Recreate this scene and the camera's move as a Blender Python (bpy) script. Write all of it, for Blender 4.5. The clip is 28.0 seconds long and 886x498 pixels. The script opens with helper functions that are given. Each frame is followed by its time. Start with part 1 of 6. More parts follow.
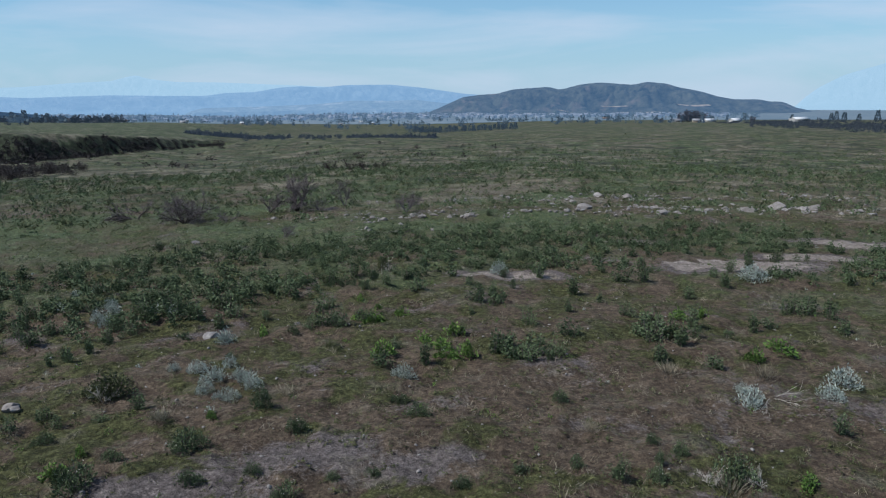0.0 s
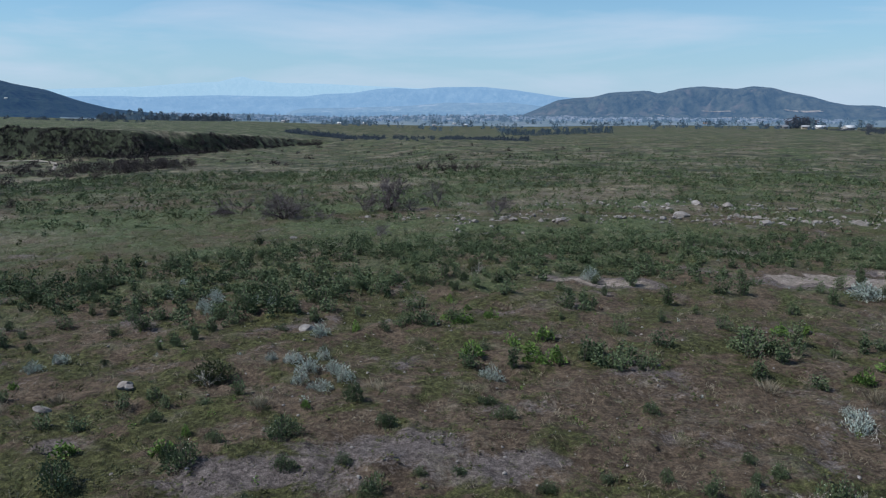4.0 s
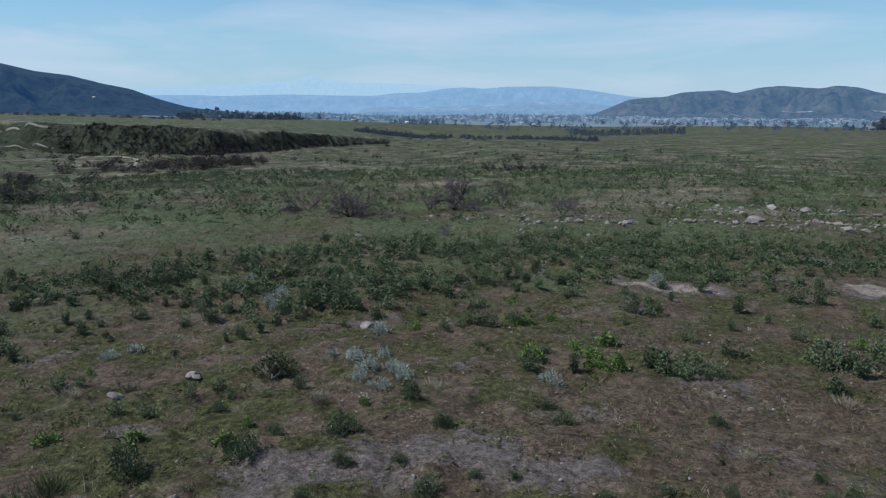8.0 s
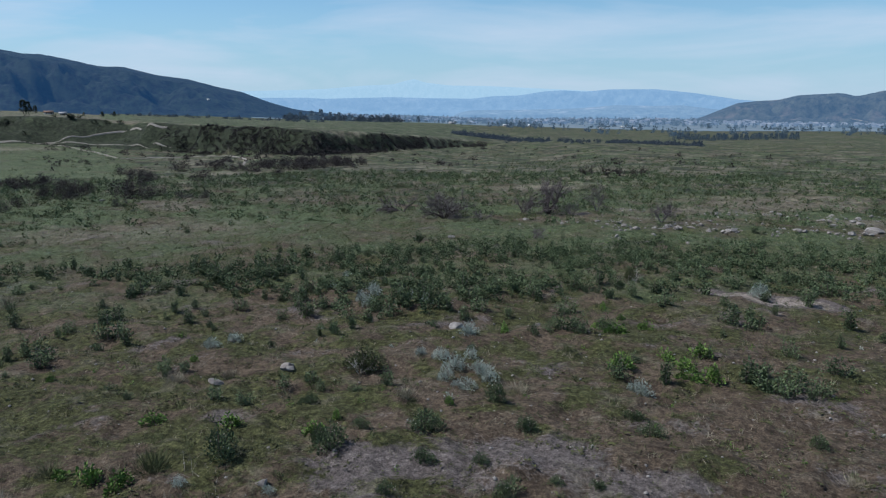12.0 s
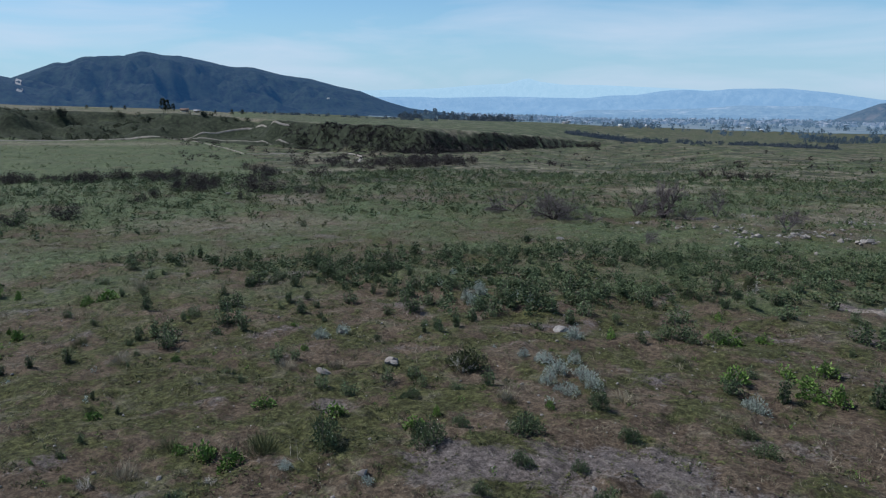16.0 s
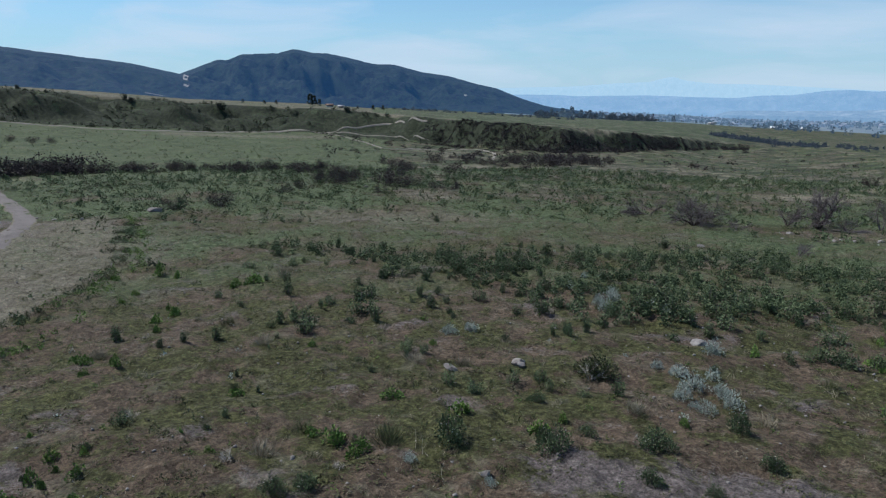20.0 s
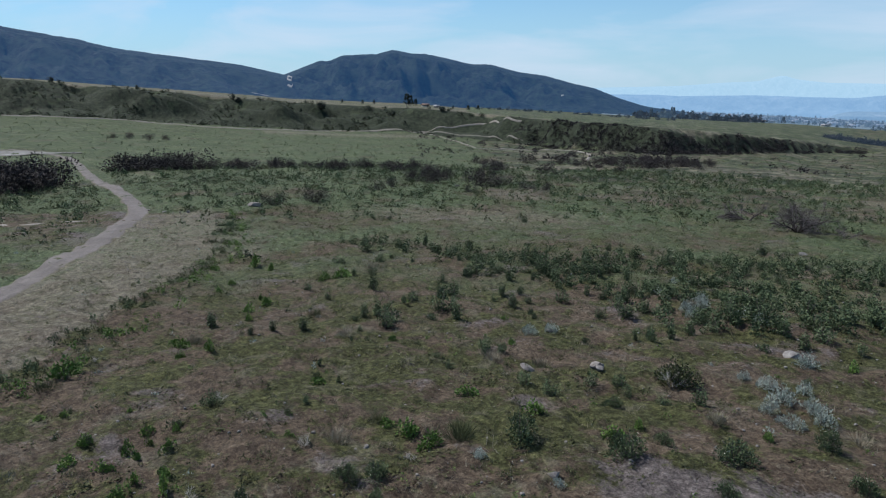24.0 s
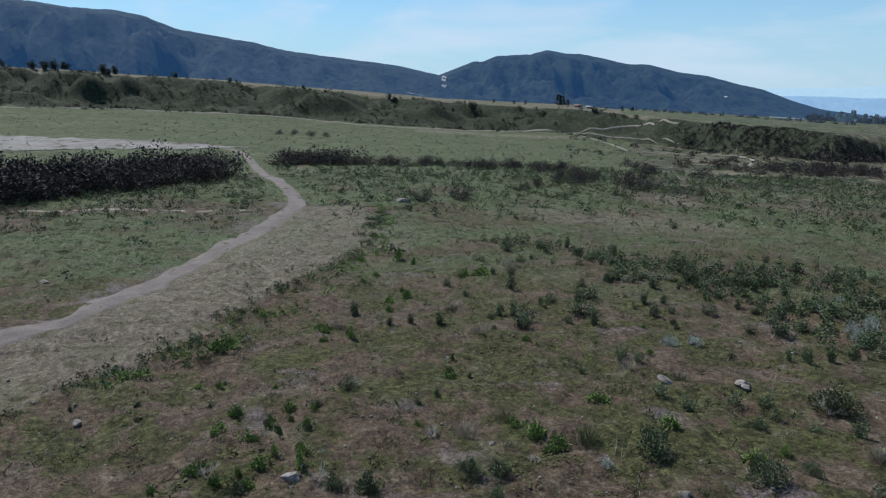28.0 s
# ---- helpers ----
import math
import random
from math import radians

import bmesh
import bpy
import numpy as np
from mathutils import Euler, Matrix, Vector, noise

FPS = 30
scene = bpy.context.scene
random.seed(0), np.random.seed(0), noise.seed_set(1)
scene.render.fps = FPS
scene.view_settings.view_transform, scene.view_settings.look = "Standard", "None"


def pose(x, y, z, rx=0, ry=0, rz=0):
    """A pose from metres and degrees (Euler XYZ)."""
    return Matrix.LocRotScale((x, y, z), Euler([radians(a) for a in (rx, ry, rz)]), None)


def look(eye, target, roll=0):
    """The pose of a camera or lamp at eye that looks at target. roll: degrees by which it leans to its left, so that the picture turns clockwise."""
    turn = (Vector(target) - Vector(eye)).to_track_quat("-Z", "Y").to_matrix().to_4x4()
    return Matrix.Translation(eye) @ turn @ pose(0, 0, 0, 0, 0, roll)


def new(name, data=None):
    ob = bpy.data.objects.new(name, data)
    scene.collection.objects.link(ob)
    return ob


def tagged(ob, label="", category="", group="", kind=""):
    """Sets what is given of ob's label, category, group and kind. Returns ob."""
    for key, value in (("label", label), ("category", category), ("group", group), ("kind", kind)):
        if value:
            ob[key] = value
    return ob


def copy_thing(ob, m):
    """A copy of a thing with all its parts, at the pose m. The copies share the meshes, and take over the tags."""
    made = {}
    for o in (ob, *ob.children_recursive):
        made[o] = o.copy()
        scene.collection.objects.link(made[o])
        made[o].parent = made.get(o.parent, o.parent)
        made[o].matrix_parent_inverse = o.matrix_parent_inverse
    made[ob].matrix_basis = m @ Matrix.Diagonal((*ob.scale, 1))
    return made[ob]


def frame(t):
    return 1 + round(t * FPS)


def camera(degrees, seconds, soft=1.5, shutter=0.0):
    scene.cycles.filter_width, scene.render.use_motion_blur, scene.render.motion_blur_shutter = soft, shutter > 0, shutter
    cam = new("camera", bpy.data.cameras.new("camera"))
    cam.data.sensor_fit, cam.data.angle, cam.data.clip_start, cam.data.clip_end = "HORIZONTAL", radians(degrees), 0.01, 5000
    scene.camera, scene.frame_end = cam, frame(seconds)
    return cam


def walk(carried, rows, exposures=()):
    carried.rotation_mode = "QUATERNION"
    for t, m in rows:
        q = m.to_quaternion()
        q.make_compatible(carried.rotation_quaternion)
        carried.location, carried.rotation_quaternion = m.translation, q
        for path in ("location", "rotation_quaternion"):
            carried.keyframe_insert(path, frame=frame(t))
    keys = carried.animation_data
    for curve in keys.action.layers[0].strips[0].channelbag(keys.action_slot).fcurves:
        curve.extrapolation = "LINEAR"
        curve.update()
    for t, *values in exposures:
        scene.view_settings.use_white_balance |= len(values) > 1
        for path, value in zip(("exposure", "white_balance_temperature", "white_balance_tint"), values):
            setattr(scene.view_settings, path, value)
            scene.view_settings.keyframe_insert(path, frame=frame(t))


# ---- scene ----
# Open grassland on an old river terrace: scrub, boulders, a dirt road, a bluff and far hills.
# The world's origin lies under the hovering camera; azimuth is counted from +y towards -x, in degrees.
cam = camera(64.46, 28.0, 1.2)
# seconds, x, y, z, yaw, pitch, roll
ROWS = [
    (0, -0.04, -0.04, 7.98, -0.04, -12.97, -0.69),
    (1, -0.17, -0.29, 8.02, 2.30, -12.82, -0.42),
    (2, -0.20, -0.22, 8.01, 4.26, -12.79, -0.36),
    (3, -0.16, -0.24, 8.01, 5.86, -12.74, -0.33),
    (3.5, -0.14, -0.21, 8.01, 6.62, -12.72, -0.30),
    (5.5, -0.22, -0.09, 8.00, 9.21, -12.79, -0.10),
    (6, -0.17, -0.10, 8.00, 9.83, -12.77, -0.17),
    (7, -0.05, -0.15, 8.02, 11.27, -12.75, -0.23),
    (8, -0.07, -0.07, 8.02, 12.73, -12.75, -0.20),
    (9, -0.06, -0.08, 8.03, 14.38, -12.69, -0.21),
    (10, 0.02, -0.12, 8.04, 16.32, -12.65, -0.25),
    (11, 0.04, -0.11, 8.02, 18.45, -12.57, -0.23),
    (12, 0.06, -0.08, 8.01, 20.56, -12.50, -0.20),
    (12.5, 0.06, -0.06, 8.02, 21.60, -12.52, -0.22),
    (14.5, 0.06, -0.02, 8.03, 26.04, -12.52, -0.12),
    (15, 0.05, -0.02, 8.03, 27.21, -12.53, -0.09),
    (16, 0.10, -0.00, 8.02, 29.59, -12.53, -0.14),
    (17, 0.16, 0.04, 8.03, 32.08, -12.57, -0.11),
    (18, 0.13, 0.04, 8.04, 34.77, -12.60, -0.00),
    (19, -0.04, 0.07, 8.01, 37.54, -12.74, 0.35),
    (20, -0.08, 0.07, 8.05, 40.34, -12.74, 0.37),
    (21, 0.38, 0.15, 8.05, 42.64, -12.65, 0.10),
    (21.5, 0.45, 0.17, 8.05, 43.51, -12.63, 0.07),
    (23.5, 0.20, 0.14, 8.04, 47.10, -12.80, 0.40),
    (24, 0.27, 0.19, 8.05, 47.97, -12.79, 0.31),
    (25, 0.41, 0.25, 8.04, 50.30, -12.78, 0.31),
    (26, 0.32, 0.23, 8.02, 53.21, -12.82, 0.47),
    (27, 0.36, 0.29, 8.01, 56.30, -12.84, 0.47),
    (28, 0.41, 0.34, 8.02, 59.99, -12.84, 0.50),
]


def flown(x, y, z, yaw, pitch, roll):
    a, p = radians(yaw), radians(pitch)
    ahead = Vector((-math.sin(a) * math.cos(p), math.cos(a) * math.cos(p), math.sin(p)))
    return look((x, y, z), Vector((x, y, z)) + 5 * ahead, roll)


walk(cam, [(r[0], flown(*r[1:])) for r in ROWS], [(0, -0.02, 6000, 10), (12, 0.0, 6000, 10), (20, 0.07, 6050, 10), (28, 0.14, 6170, 11)])

# ---------------------------------------------------------------- light
SUN_AZ, SUN_EL = 104.0, 52.0
world = bpy.data.worlds.new("sky")
scene.world = world
world.use_nodes = True
wt = world.node_tree
wt.nodes.clear()
sky = wt.nodes.new("ShaderNodeTexSky")
sky.sky_type = "NISHITA"
sky.sun_disc = False
sky.sun_elevation = radians(SUN_EL)
sky.sun_rotation = radians(-SUN_AZ)
sky.altitude = 900
sky.air_density, sky.dust_density, sky.ozone_density = 1.0, 0.0, 3.0
SKY_STRENGTH = 0.1
wco = wt.nodes.new("ShaderNodeTexCoord")


def wnode(kind, **inputs):
    n = wt.nodes.new(kind)
    for k, v in inputs.items():
        n.inputs[k].default_value = v
    return n


# thin cirrus: long streaks in the upper air
wmap = wnode("ShaderNodeMapping", Scale=(0.9, 2.2, 7.0), Rotation=(0.25, 0.15, radians(-25)))
wn = wnode("ShaderNodeTexNoise", Scale=1.9, Detail=7.0, Roughness=0.55, Distortion=0.5)
wr = wt.nodes.new("ShaderNodeValToRGB")
wr.color_ramp.elements[0].position, wr.color_ramp.elements[0].color = 0.47, (0, 0, 0, 1)
wr.color_ramp.elements[1].position, wr.color_ramp.elements[1].color = 0.74, (0.72, 0.72, 0.72, 1)
wmix = wt.nodes.new("ShaderNodeMix")
wmix.data_type = "RGBA"
wmix.inputs["B"].default_value = (6.2, 6.9, 7.9, 1)
wbg = wnode("ShaderNodeBackground", Strength=SKY_STRENGTH)
wout = wt.nodes.new("ShaderNodeOutputWorld")
wt.links.new(wco.outputs["Generated"], wmap.inputs["Vector"])
wt.links.new(wmap.outputs["Vector"], wn.inputs["Vector"])
wt.links.new(wn.outputs["Fac"], wr.inputs["Fac"])
wt.links.new(wr.outputs["Color"], wmix.inputs["Factor"])
tint = wt.nodes.new("ShaderNodeMix")
tint.data_type, tint.blend_type = "RGBA", "MULTIPLY"
tint.inputs["Factor"].default_value = 1.0
tint.inputs["B"].default_value = (0.72, 0.98, 1.05, 1)
wt.links.new(sky.outputs["Color"], tint.inputs["A"])
# paler air towards the horizon
wsep = wt.nodes.new("ShaderNodeSeparateXYZ")
wt.links.new(wco.outputs["Generated"], wsep.inputs["Vector"])
whaze = wnode("ShaderNodeMapRange")
whaze.interpolation_type = "SMOOTHSTEP"
for k, v in (("From Min", -0.02), ("From Max", 0.22), ("To Min", 0.85), ("To Max", 0.0)):
    whaze.inputs[k].default_value = v
wt.links.new(wsep.outputs["Z"], whaze.inputs["Value"])
wair = wt.nodes.new("ShaderNodeMix")
wair.data_type = "RGBA"
wair.inputs["B"].default_value = (3.9, 5.6, 6.9, 1)
wt.links.new(whaze.outputs["Result"], wair.inputs["Factor"])
wt.links.new(tint.outputs["Result"], wair.inputs["A"])
wt.links.new(wair.outputs["Result"], wmix.inputs["A"])
wt.links.new(wmix.outputs["Result"], wbg.inputs["Color"])
wt.links.new(wbg.outputs["Background"], wout.inputs["Surface"])

sun_data = bpy.data.lights.new("sun", "SUN")
sun_data.energy, sun_data.angle, sun_data.color = 5.0, radians(0.6), (1.0, 0.95, 0.88)
sun = new("sun", sun_data)
sun.matrix_world = look((0, 0, 0), Vector((math.sin(radians(SUN_AZ)) * math.cos(radians(SUN_EL)), -math.cos(radians(SUN_AZ)) * math.cos(radians(SUN_EL)), -math.sin(radians(SUN_EL)))))
sun.location = (0, 0, 60)


# ---------------------------------------------------------------- materials
class Nodes:
    """A material's node tree, with short calls for its nodes."""

    def __init__(self, name, rough=0.9):
        self.mat = bpy.data.materials.new(name)
        self.mat.use_nodes = True
        self.t = self.mat.node_tree
        self.bsdf = next(n for n in self.t.nodes if n.type == "BSDF_PRINCIPLED")
        self.bsdf.inputs["Roughness"].default_value = rough
        self.bsdf.inputs["Specular IOR Level"].default_value = 0.15

    def node(self, kind, **inputs):
        n = self.t.nodes.new(kind)
        for k, v in inputs.items():
            if isinstance(v, bpy.types.NodeSocket):
                self.t.links.new(v, n.inputs[k])
            else:
                n.inputs[k].default_value = v
        return n

    def place(self):
        return self.node("ShaderNodeTexCoord").outputs["Object"]

    def world_place(self):
        return self.node("ShaderNodeNewGeometry").outputs["Position"]

    def noise(self, scale, detail=4.0, rough=0.55, vector=None, distort=0.0):
        n = self.node("ShaderNodeTexNoise", Scale=scale, Detail=detail, Roughness=rough, Distortion=distort)
        self.t.links.new(vector or self.place(), n.inputs["Vector"])
        return n.outputs["Fac"]

    def ramp(self, fac, *stops):
        n = self.node("ShaderNodeValToRGB", Fac=fac)
        els = n.color_ramp.elements
        while len(els) < len(stops):
            els.new(0.5)
        for e, (p, c) in zip(els, stops):
            e.position, e.color = p, (*c, 1) if len(c) == 3 else c
        return n.outputs["Color"]

    def step(self, fac, lo, hi):
        n = self.node("ShaderNodeMapRange", Value=fac)
        n.inputs["From Min"].default_value, n.inputs["From Max"].default_value = lo, hi
        return n.outputs["Result"]

    def mix(self, fac, a, b, blend="MIX"):
        n = self.node("ShaderNodeMix")
        n.data_type, n.blend_type = "RGBA", blend
        for k, v in (("Factor", fac), ("A", a), ("B", b)):
            if isinstance(v, bpy.types.NodeSocket):
                self.t.links.new(v, n.inputs[k])
            else:
                n.inputs[k].default_value = v if k == "Factor" else (*v, 1)
        return n.outputs["Result"]

    def math(self, op, a, b):
        n = self.t.nodes.new("ShaderNodeMath")
        n.operation = op
        for i, v in enumerate((a, b)):
            if isinstance(v, bpy.types.NodeSocket):
                self.t.links.new(v, n.inputs[i])
            else:
                n.inputs[i].default_value = v
        return n.outputs[0]

    def attr(self, name):
        n = self.t.nodes.new("ShaderNodeAttribute")
        n.attribute_name = name
        return n.outputs["Fac"]

    def colour(self, c):
        if isinstance(c, bpy.types.NodeSocket):
            self.t.links.new(c, self.bsdf.inputs["Base Color"])
        else:
            self.bsdf.inputs["Base Color"].default_value = (*c, 1)
        return self

    def bump(self, height, strength=0.4, distance=0.02):
        b = self.node("ShaderNodeBump", Strength=strength, Distance=distance, Height=height)
        self.t.links.new(b.outputs["Normal"], self.bsdf.inputs["Normal"])
        return self

    # haze as a glow: the surface itself emits the light of the air
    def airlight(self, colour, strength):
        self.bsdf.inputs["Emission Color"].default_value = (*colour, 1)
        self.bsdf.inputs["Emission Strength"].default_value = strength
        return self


def mat_ground():
    m = Nodes("soil_and_grass", 0.95)
    p = m.world_place()
    fine, mid, wide, huge = m.noise(9.0, 6, 0.7, p), m.noise(1.3, 6, 0.65, p), m.noise(0.22, 5, 0.6, p), m.noise(0.02, 5, 0.6, p)
    soil = m.ramp(m.math("ADD", m.math("MULTIPLY", fine, 0.65), m.math("MULTIPLY", mid, 0.35)), (0.34, (0.026, 0.017, 0.012)), (0.5, (0.084, 0.062, 0.044)), (0.66, (0.16, 0.126, 0.092)))
    bare = m.ramp(fine, (0.3, (0.052, 0.042, 0.040)), (0.5, (0.112, 0.094, 0.089)), (0.7, (0.18, 0.156, 0.147)))
    moss = m.ramp(m.noise(6.0, 7, 0.75, p), (0.34, (0.011, 0.012, 0.005)), (0.5, (0.050, 0.052, 0.020)), (0.68, (0.118, 0.118, 0.052)))
    straw = m.ramp(m.noise(8.0, 7, 0.8, p), (0.28, (0.066, 0.058, 0.044)), (0.5, (0.145, 0.128, 0.097)), (0.72, (0.25, 0.225, 0.175)))
    green = m.ramp(m.noise(3.0, 8, 0.8, p), (0.30, (0.015, 0.022, 0.009)), (0.5, (0.066, 0.085, 0.041)), (0.72, (0.165, 0.185, 0.104)))
    rag = m.math("MULTIPLY", m.math("SUBTRACT", fine, 0.5), 0.35)
    rag2 = m.math("MULTIPLY", m.math("SUBTRACT", m.noise(3.2, 5, 0.7, p), 0.5), 0.30)
    rag = m.math("ADD", rag, rag2)
    patch_a, patch_b, patch_c = m.noise(0.28, 4, 0.55, p), m.noise(0.55, 5, 0.6, p, 0.6), m.noise(0.75, 5, 0.6, p, 0.4)
    c = m.mix(m.step(m.math("ADD", m.math("ADD", patch_a, rag), m.math("MULTIPLY", m.attr("bare"), 0.16)), 0.55, 0.62), soil, bare)
    sand = m.ramp(m.noise(2.2, 7, 0.7, p), (0.3, (0.145, 0.119, 0.104)), (0.5, (0.222, 0.187, 0.164)), (0.7, (0.29, 0.248, 0.22)))
    c = m.mix(m.step(m.math("ADD", m.attr("bare"), m.math("MULTIPLY", rag, 2.0)), 1.25, 1.5), c, sand)
    c = m.mix(m.step(m.math("SUBTRACT", m.math("ADD", m.math("ADD", patch_b, rag), m.math("MULTIPLY", m.attr("moss"), 0.25)), m.math("MULTIPLY", m.attr("bare"), 0.12)), 0.46, 0.54), c, moss)
    c = m.mix(m.math("MULTIPLY", m.step(m.math("ADD", patch_c, rag), 0.57, 0.68), 0.5), c, straw)
    c = m.mix(m.step(m.math("ADD", m.attr("green"), m.math("SUBTRACT", m.math("MULTIPLY", wide, 1.6), 0.8)), 0.3, 0.75), c, green)
    c = m.mix(m.step(m.math("ADD", m.attr("straw"), m.math("SUBTRACT", m.math("MULTIPLY", mid, 1.4), 0.7)), 0.3, 0.8), c, straw)
    c = m.mix(m.math("MULTIPLY", m.attr("far"), m.step(huge, 0.42, 0.6)), c, m.mix(m.noise(0.12, 6, 0.7, p), (0.035, 0.045, 0.02), (0.10, 0.11, 0.05)))
    brush = m.ramp(m.noise(0.6, 8, 0.75, p), (0.32, (0.010, 0.011, 0.009)), (0.5, (0.027, 0.034, 0.020)), (0.68, (0.056, 0.070, 0.041)))
    c = m.mix(m.step(m.math("ADD", m.attr("brush"), m.math("SUBTRACT", m.math("MULTIPLY", m.noise(0.1, 5, 0.65, p), 2.0), 1.0)), 0.35, 0.7), c, brush)
    far_tuft = m.step(m.attr("open"), 0.4, 1.0)
    c = m.mix(m.math("MULTIPLY", far_tuft, m.math("MULTIPLY", m.step(m.noise(0.09, 6, 0.66, p), 0.5, 0.6), 0.62)), c, m.mix(0.35, straw, (0.26, 0.235, 0.18)))
    c = m.mix(m.math("MULTIPLY", far_tuft, m.math("MULTIPLY", m.step(m.noise(0.11, 6, 0.7, m.node("ShaderNodeMapping", Vector=p, Location=(300.0, 70.0, 0.0)).outputs["Vector"]), 0.5, 0.56), 0.85)), c, brush)
    swath = m.ramp(m.noise(0.42, 7, 0.72, p), (0.34, (0.38, 0.40, 0.40)), (0.5, (0.84, 0.85, 0.84)), (0.66, (1.55, 1.5, 1.42)))
    c = m.mix(m.step(m.attr("open"), 0.0, 1.0), c, m.mix(1.0, c, swath, "MULTIPLY"))
    grain = m.ramp(m.noise(20.0, 6, 0.8, p), (0.36, (0.48, 0.49, 0.48)), (0.5, (0.93, 0.94, 0.93)), (0.64, (1.42, 1.42, 1.38)))
    clod = m.ramp(m.noise(4.2, 6, 0.7, p), (0.36, (0.6, 0.6, 0.6)), (0.5, (0.97, 0.97, 0.97)), (0.64, (1.38, 1.38, 1.38)))
    c = m.mix(1.0, m.mix(1.0, c, grain, "MULTIPLY"), clod, "MULTIPLY")
    lump = m.noise(2.6, 6, 0.7, p)
    m.colour(c).bump(m.math("ADD", m.math("MULTIPLY", lump, 1.6), m.math("ADD", fine, m.math("MULTIPLY", m.noise(30.0, 4, 0.7, p), 0.4))), 0.9, 0.08)
    return m.mat


def mat_leaf(name, dark, light):
    m = Nodes(name, 0.7)
    oi = m.node("ShaderNodeObjectInfo").outputs["Random"]
    fac = m.node("ShaderNodeNewGeometry").outputs["Random Per Island"]
    v = m.math("ADD", m.math("MULTIPLY", fac, 0.7), m.math("MULTIPLY", oi, 0.3))
    patch = m.noise(0.45, 3, 0.6, m.world_place())
    m.colour(m.mix(m.math("MULTIPLY", m.math("ADD", v, m.math("MULTIPLY", m.math("SUBTRACT", patch, 0.5), 1.4)), 1.0), dark, light))
    return m.mat


def mat_wood(name, dark, light, rough=0.85):
    m = Nodes(name, rough)
    m.colour(m.ramp(m.noise(14.0, 5, 0.7), (0.3, dark), (0.7, light))).bump(m.noise(40.0, 4), 0.5, 0.01)
    return m.mat


def mat_rock():
    m = Nodes("granite", 0.85)
    oi = m.node("ShaderNodeObjectInfo").outputs["Random"]
    base = m.ramp(m.noise(3.0, 7, 0.7), (0.25, (0.09, 0.082, 0.076)), (0.5, (0.215, 0.20, 0.187)), (0.75, (0.38, 0.362, 0.338)))
    base = m.mix(m.math("MULTIPLY", oi, 0.55), base, (0.20, 0.17, 0.15))
    m.colour(m.mix(m.step(m.noise(22.0, 3, 0.6), 0.58, 0.7), base, (0.10, 0.095, 0.085))).bump(m.noise(9.0, 8, 0.7), 0.7, 0.05)
    return m.mat


def mat_road():
    m = Nodes("dirt_road", 0.95)
    p = m.world_place()
    weedy = m.ramp(m.noise(8.0, 7, 0.8, p), (0.28, (0.04, 0.038, 0.022)), (0.5, (0.12, 0.11, 0.07)), (0.72, (0.25, 0.23, 0.16)))
    edge = m.step(m.math("ADD", m.attr("edge"), m.math("MULTIPLY", m.math("SUBTRACT", m.noise(1.1, 6, 0.75, p), 0.5), 1.6)), 0.5, 0.85)
    m.colour(m.mix(edge, m.ramp(m.math("ADD", m.math("MULTIPLY", m.noise(0.6, 5, 0.6, p), 0.5), m.math("MULTIPLY", m.noise(12.0, 5, 0.7, p), 0.5)), (0.3, (0.075, 0.066, 0.061)), (0.5, (0.132, 0.117, 0.109)), (0.7, (0.20, 0.18, 0.168))), weedy)).bump(m.noise(25.0, 5, 0.7, p), 0.6, 0.03)
    return m.mat


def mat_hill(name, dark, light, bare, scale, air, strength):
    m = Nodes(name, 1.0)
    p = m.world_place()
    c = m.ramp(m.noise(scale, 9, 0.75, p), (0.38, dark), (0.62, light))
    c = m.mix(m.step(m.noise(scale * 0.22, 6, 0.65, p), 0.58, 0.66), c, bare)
    # the haze before the hill is emitted by its own surface
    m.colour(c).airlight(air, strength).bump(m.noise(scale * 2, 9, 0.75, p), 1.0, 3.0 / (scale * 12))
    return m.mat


def mat_plain(name, colour, rough=0.8, grain=8.0):
    m = Nodes(name, rough)
    m.colour(m.ramp(m.noise(grain, 5, 0.6), (0.3, tuple(0.75 * v for v in colour)), (0.7, tuple(min(1.0, 1.15 * v) for v in colour))))
    return m.mat


GROUND, ROCK, ROAD = mat_ground(), mat_rock(), mat_road()
LEAF_GREY = mat_leaf("grey_green_leaves", (0.029, 0.046, 0.021), (0.128, 0.168, 0.085))
LEAF_SILVER = mat_leaf("silver_sage_leaves", (0.19, 0.225, 0.195), (0.42, 0.47, 0.415))
LEAF_BRIGHT = mat_leaf("fresh_green_leaves", (0.045, 0.09, 0.02), (0.16, 0.25, 0.06))
LEAF_OLIVE = mat_leaf("olive_leaves", (0.042, 0.052, 0.022), (0.13, 0.145, 0.068))
LEAF_DARK = mat_leaf("dark_scrub_leaves", (0.024, 0.020, 0.020), (0.052, 0.044, 0.043))
LEAF_BLUFF = mat_leaf("bluff_brush_leaves", (0.016, 0.014, 0.015), (0.050, 0.044, 0.045))
LEAF_SCARP = mat_leaf("bluff_bush_leaves", (0.018, 0.024, 0.013), (0.066, 0.080, 0.042))
LEAF_TREE = mat_leaf("conifer_leaves", (0.016, 0.022, 0.018), (0.048, 0.06, 0.042))
GRASS = mat_leaf("dry_grass_blades", (0.09, 0.075, 0.05), (0.36, 0.32, 0.235))
GRASS_GREEN = mat_leaf("green_grass_blades", (0.03, 0.042, 0.015), (0.145, 0.165, 0.07))
MOSS = mat_leaf("dark_moss_leaves", (0.016, 0.018, 0.007), (0.085, 0.088, 0.034))
FLOWER = mat_plain("cream_flowers", (0.72, 0.70, 0.60), 0.7)
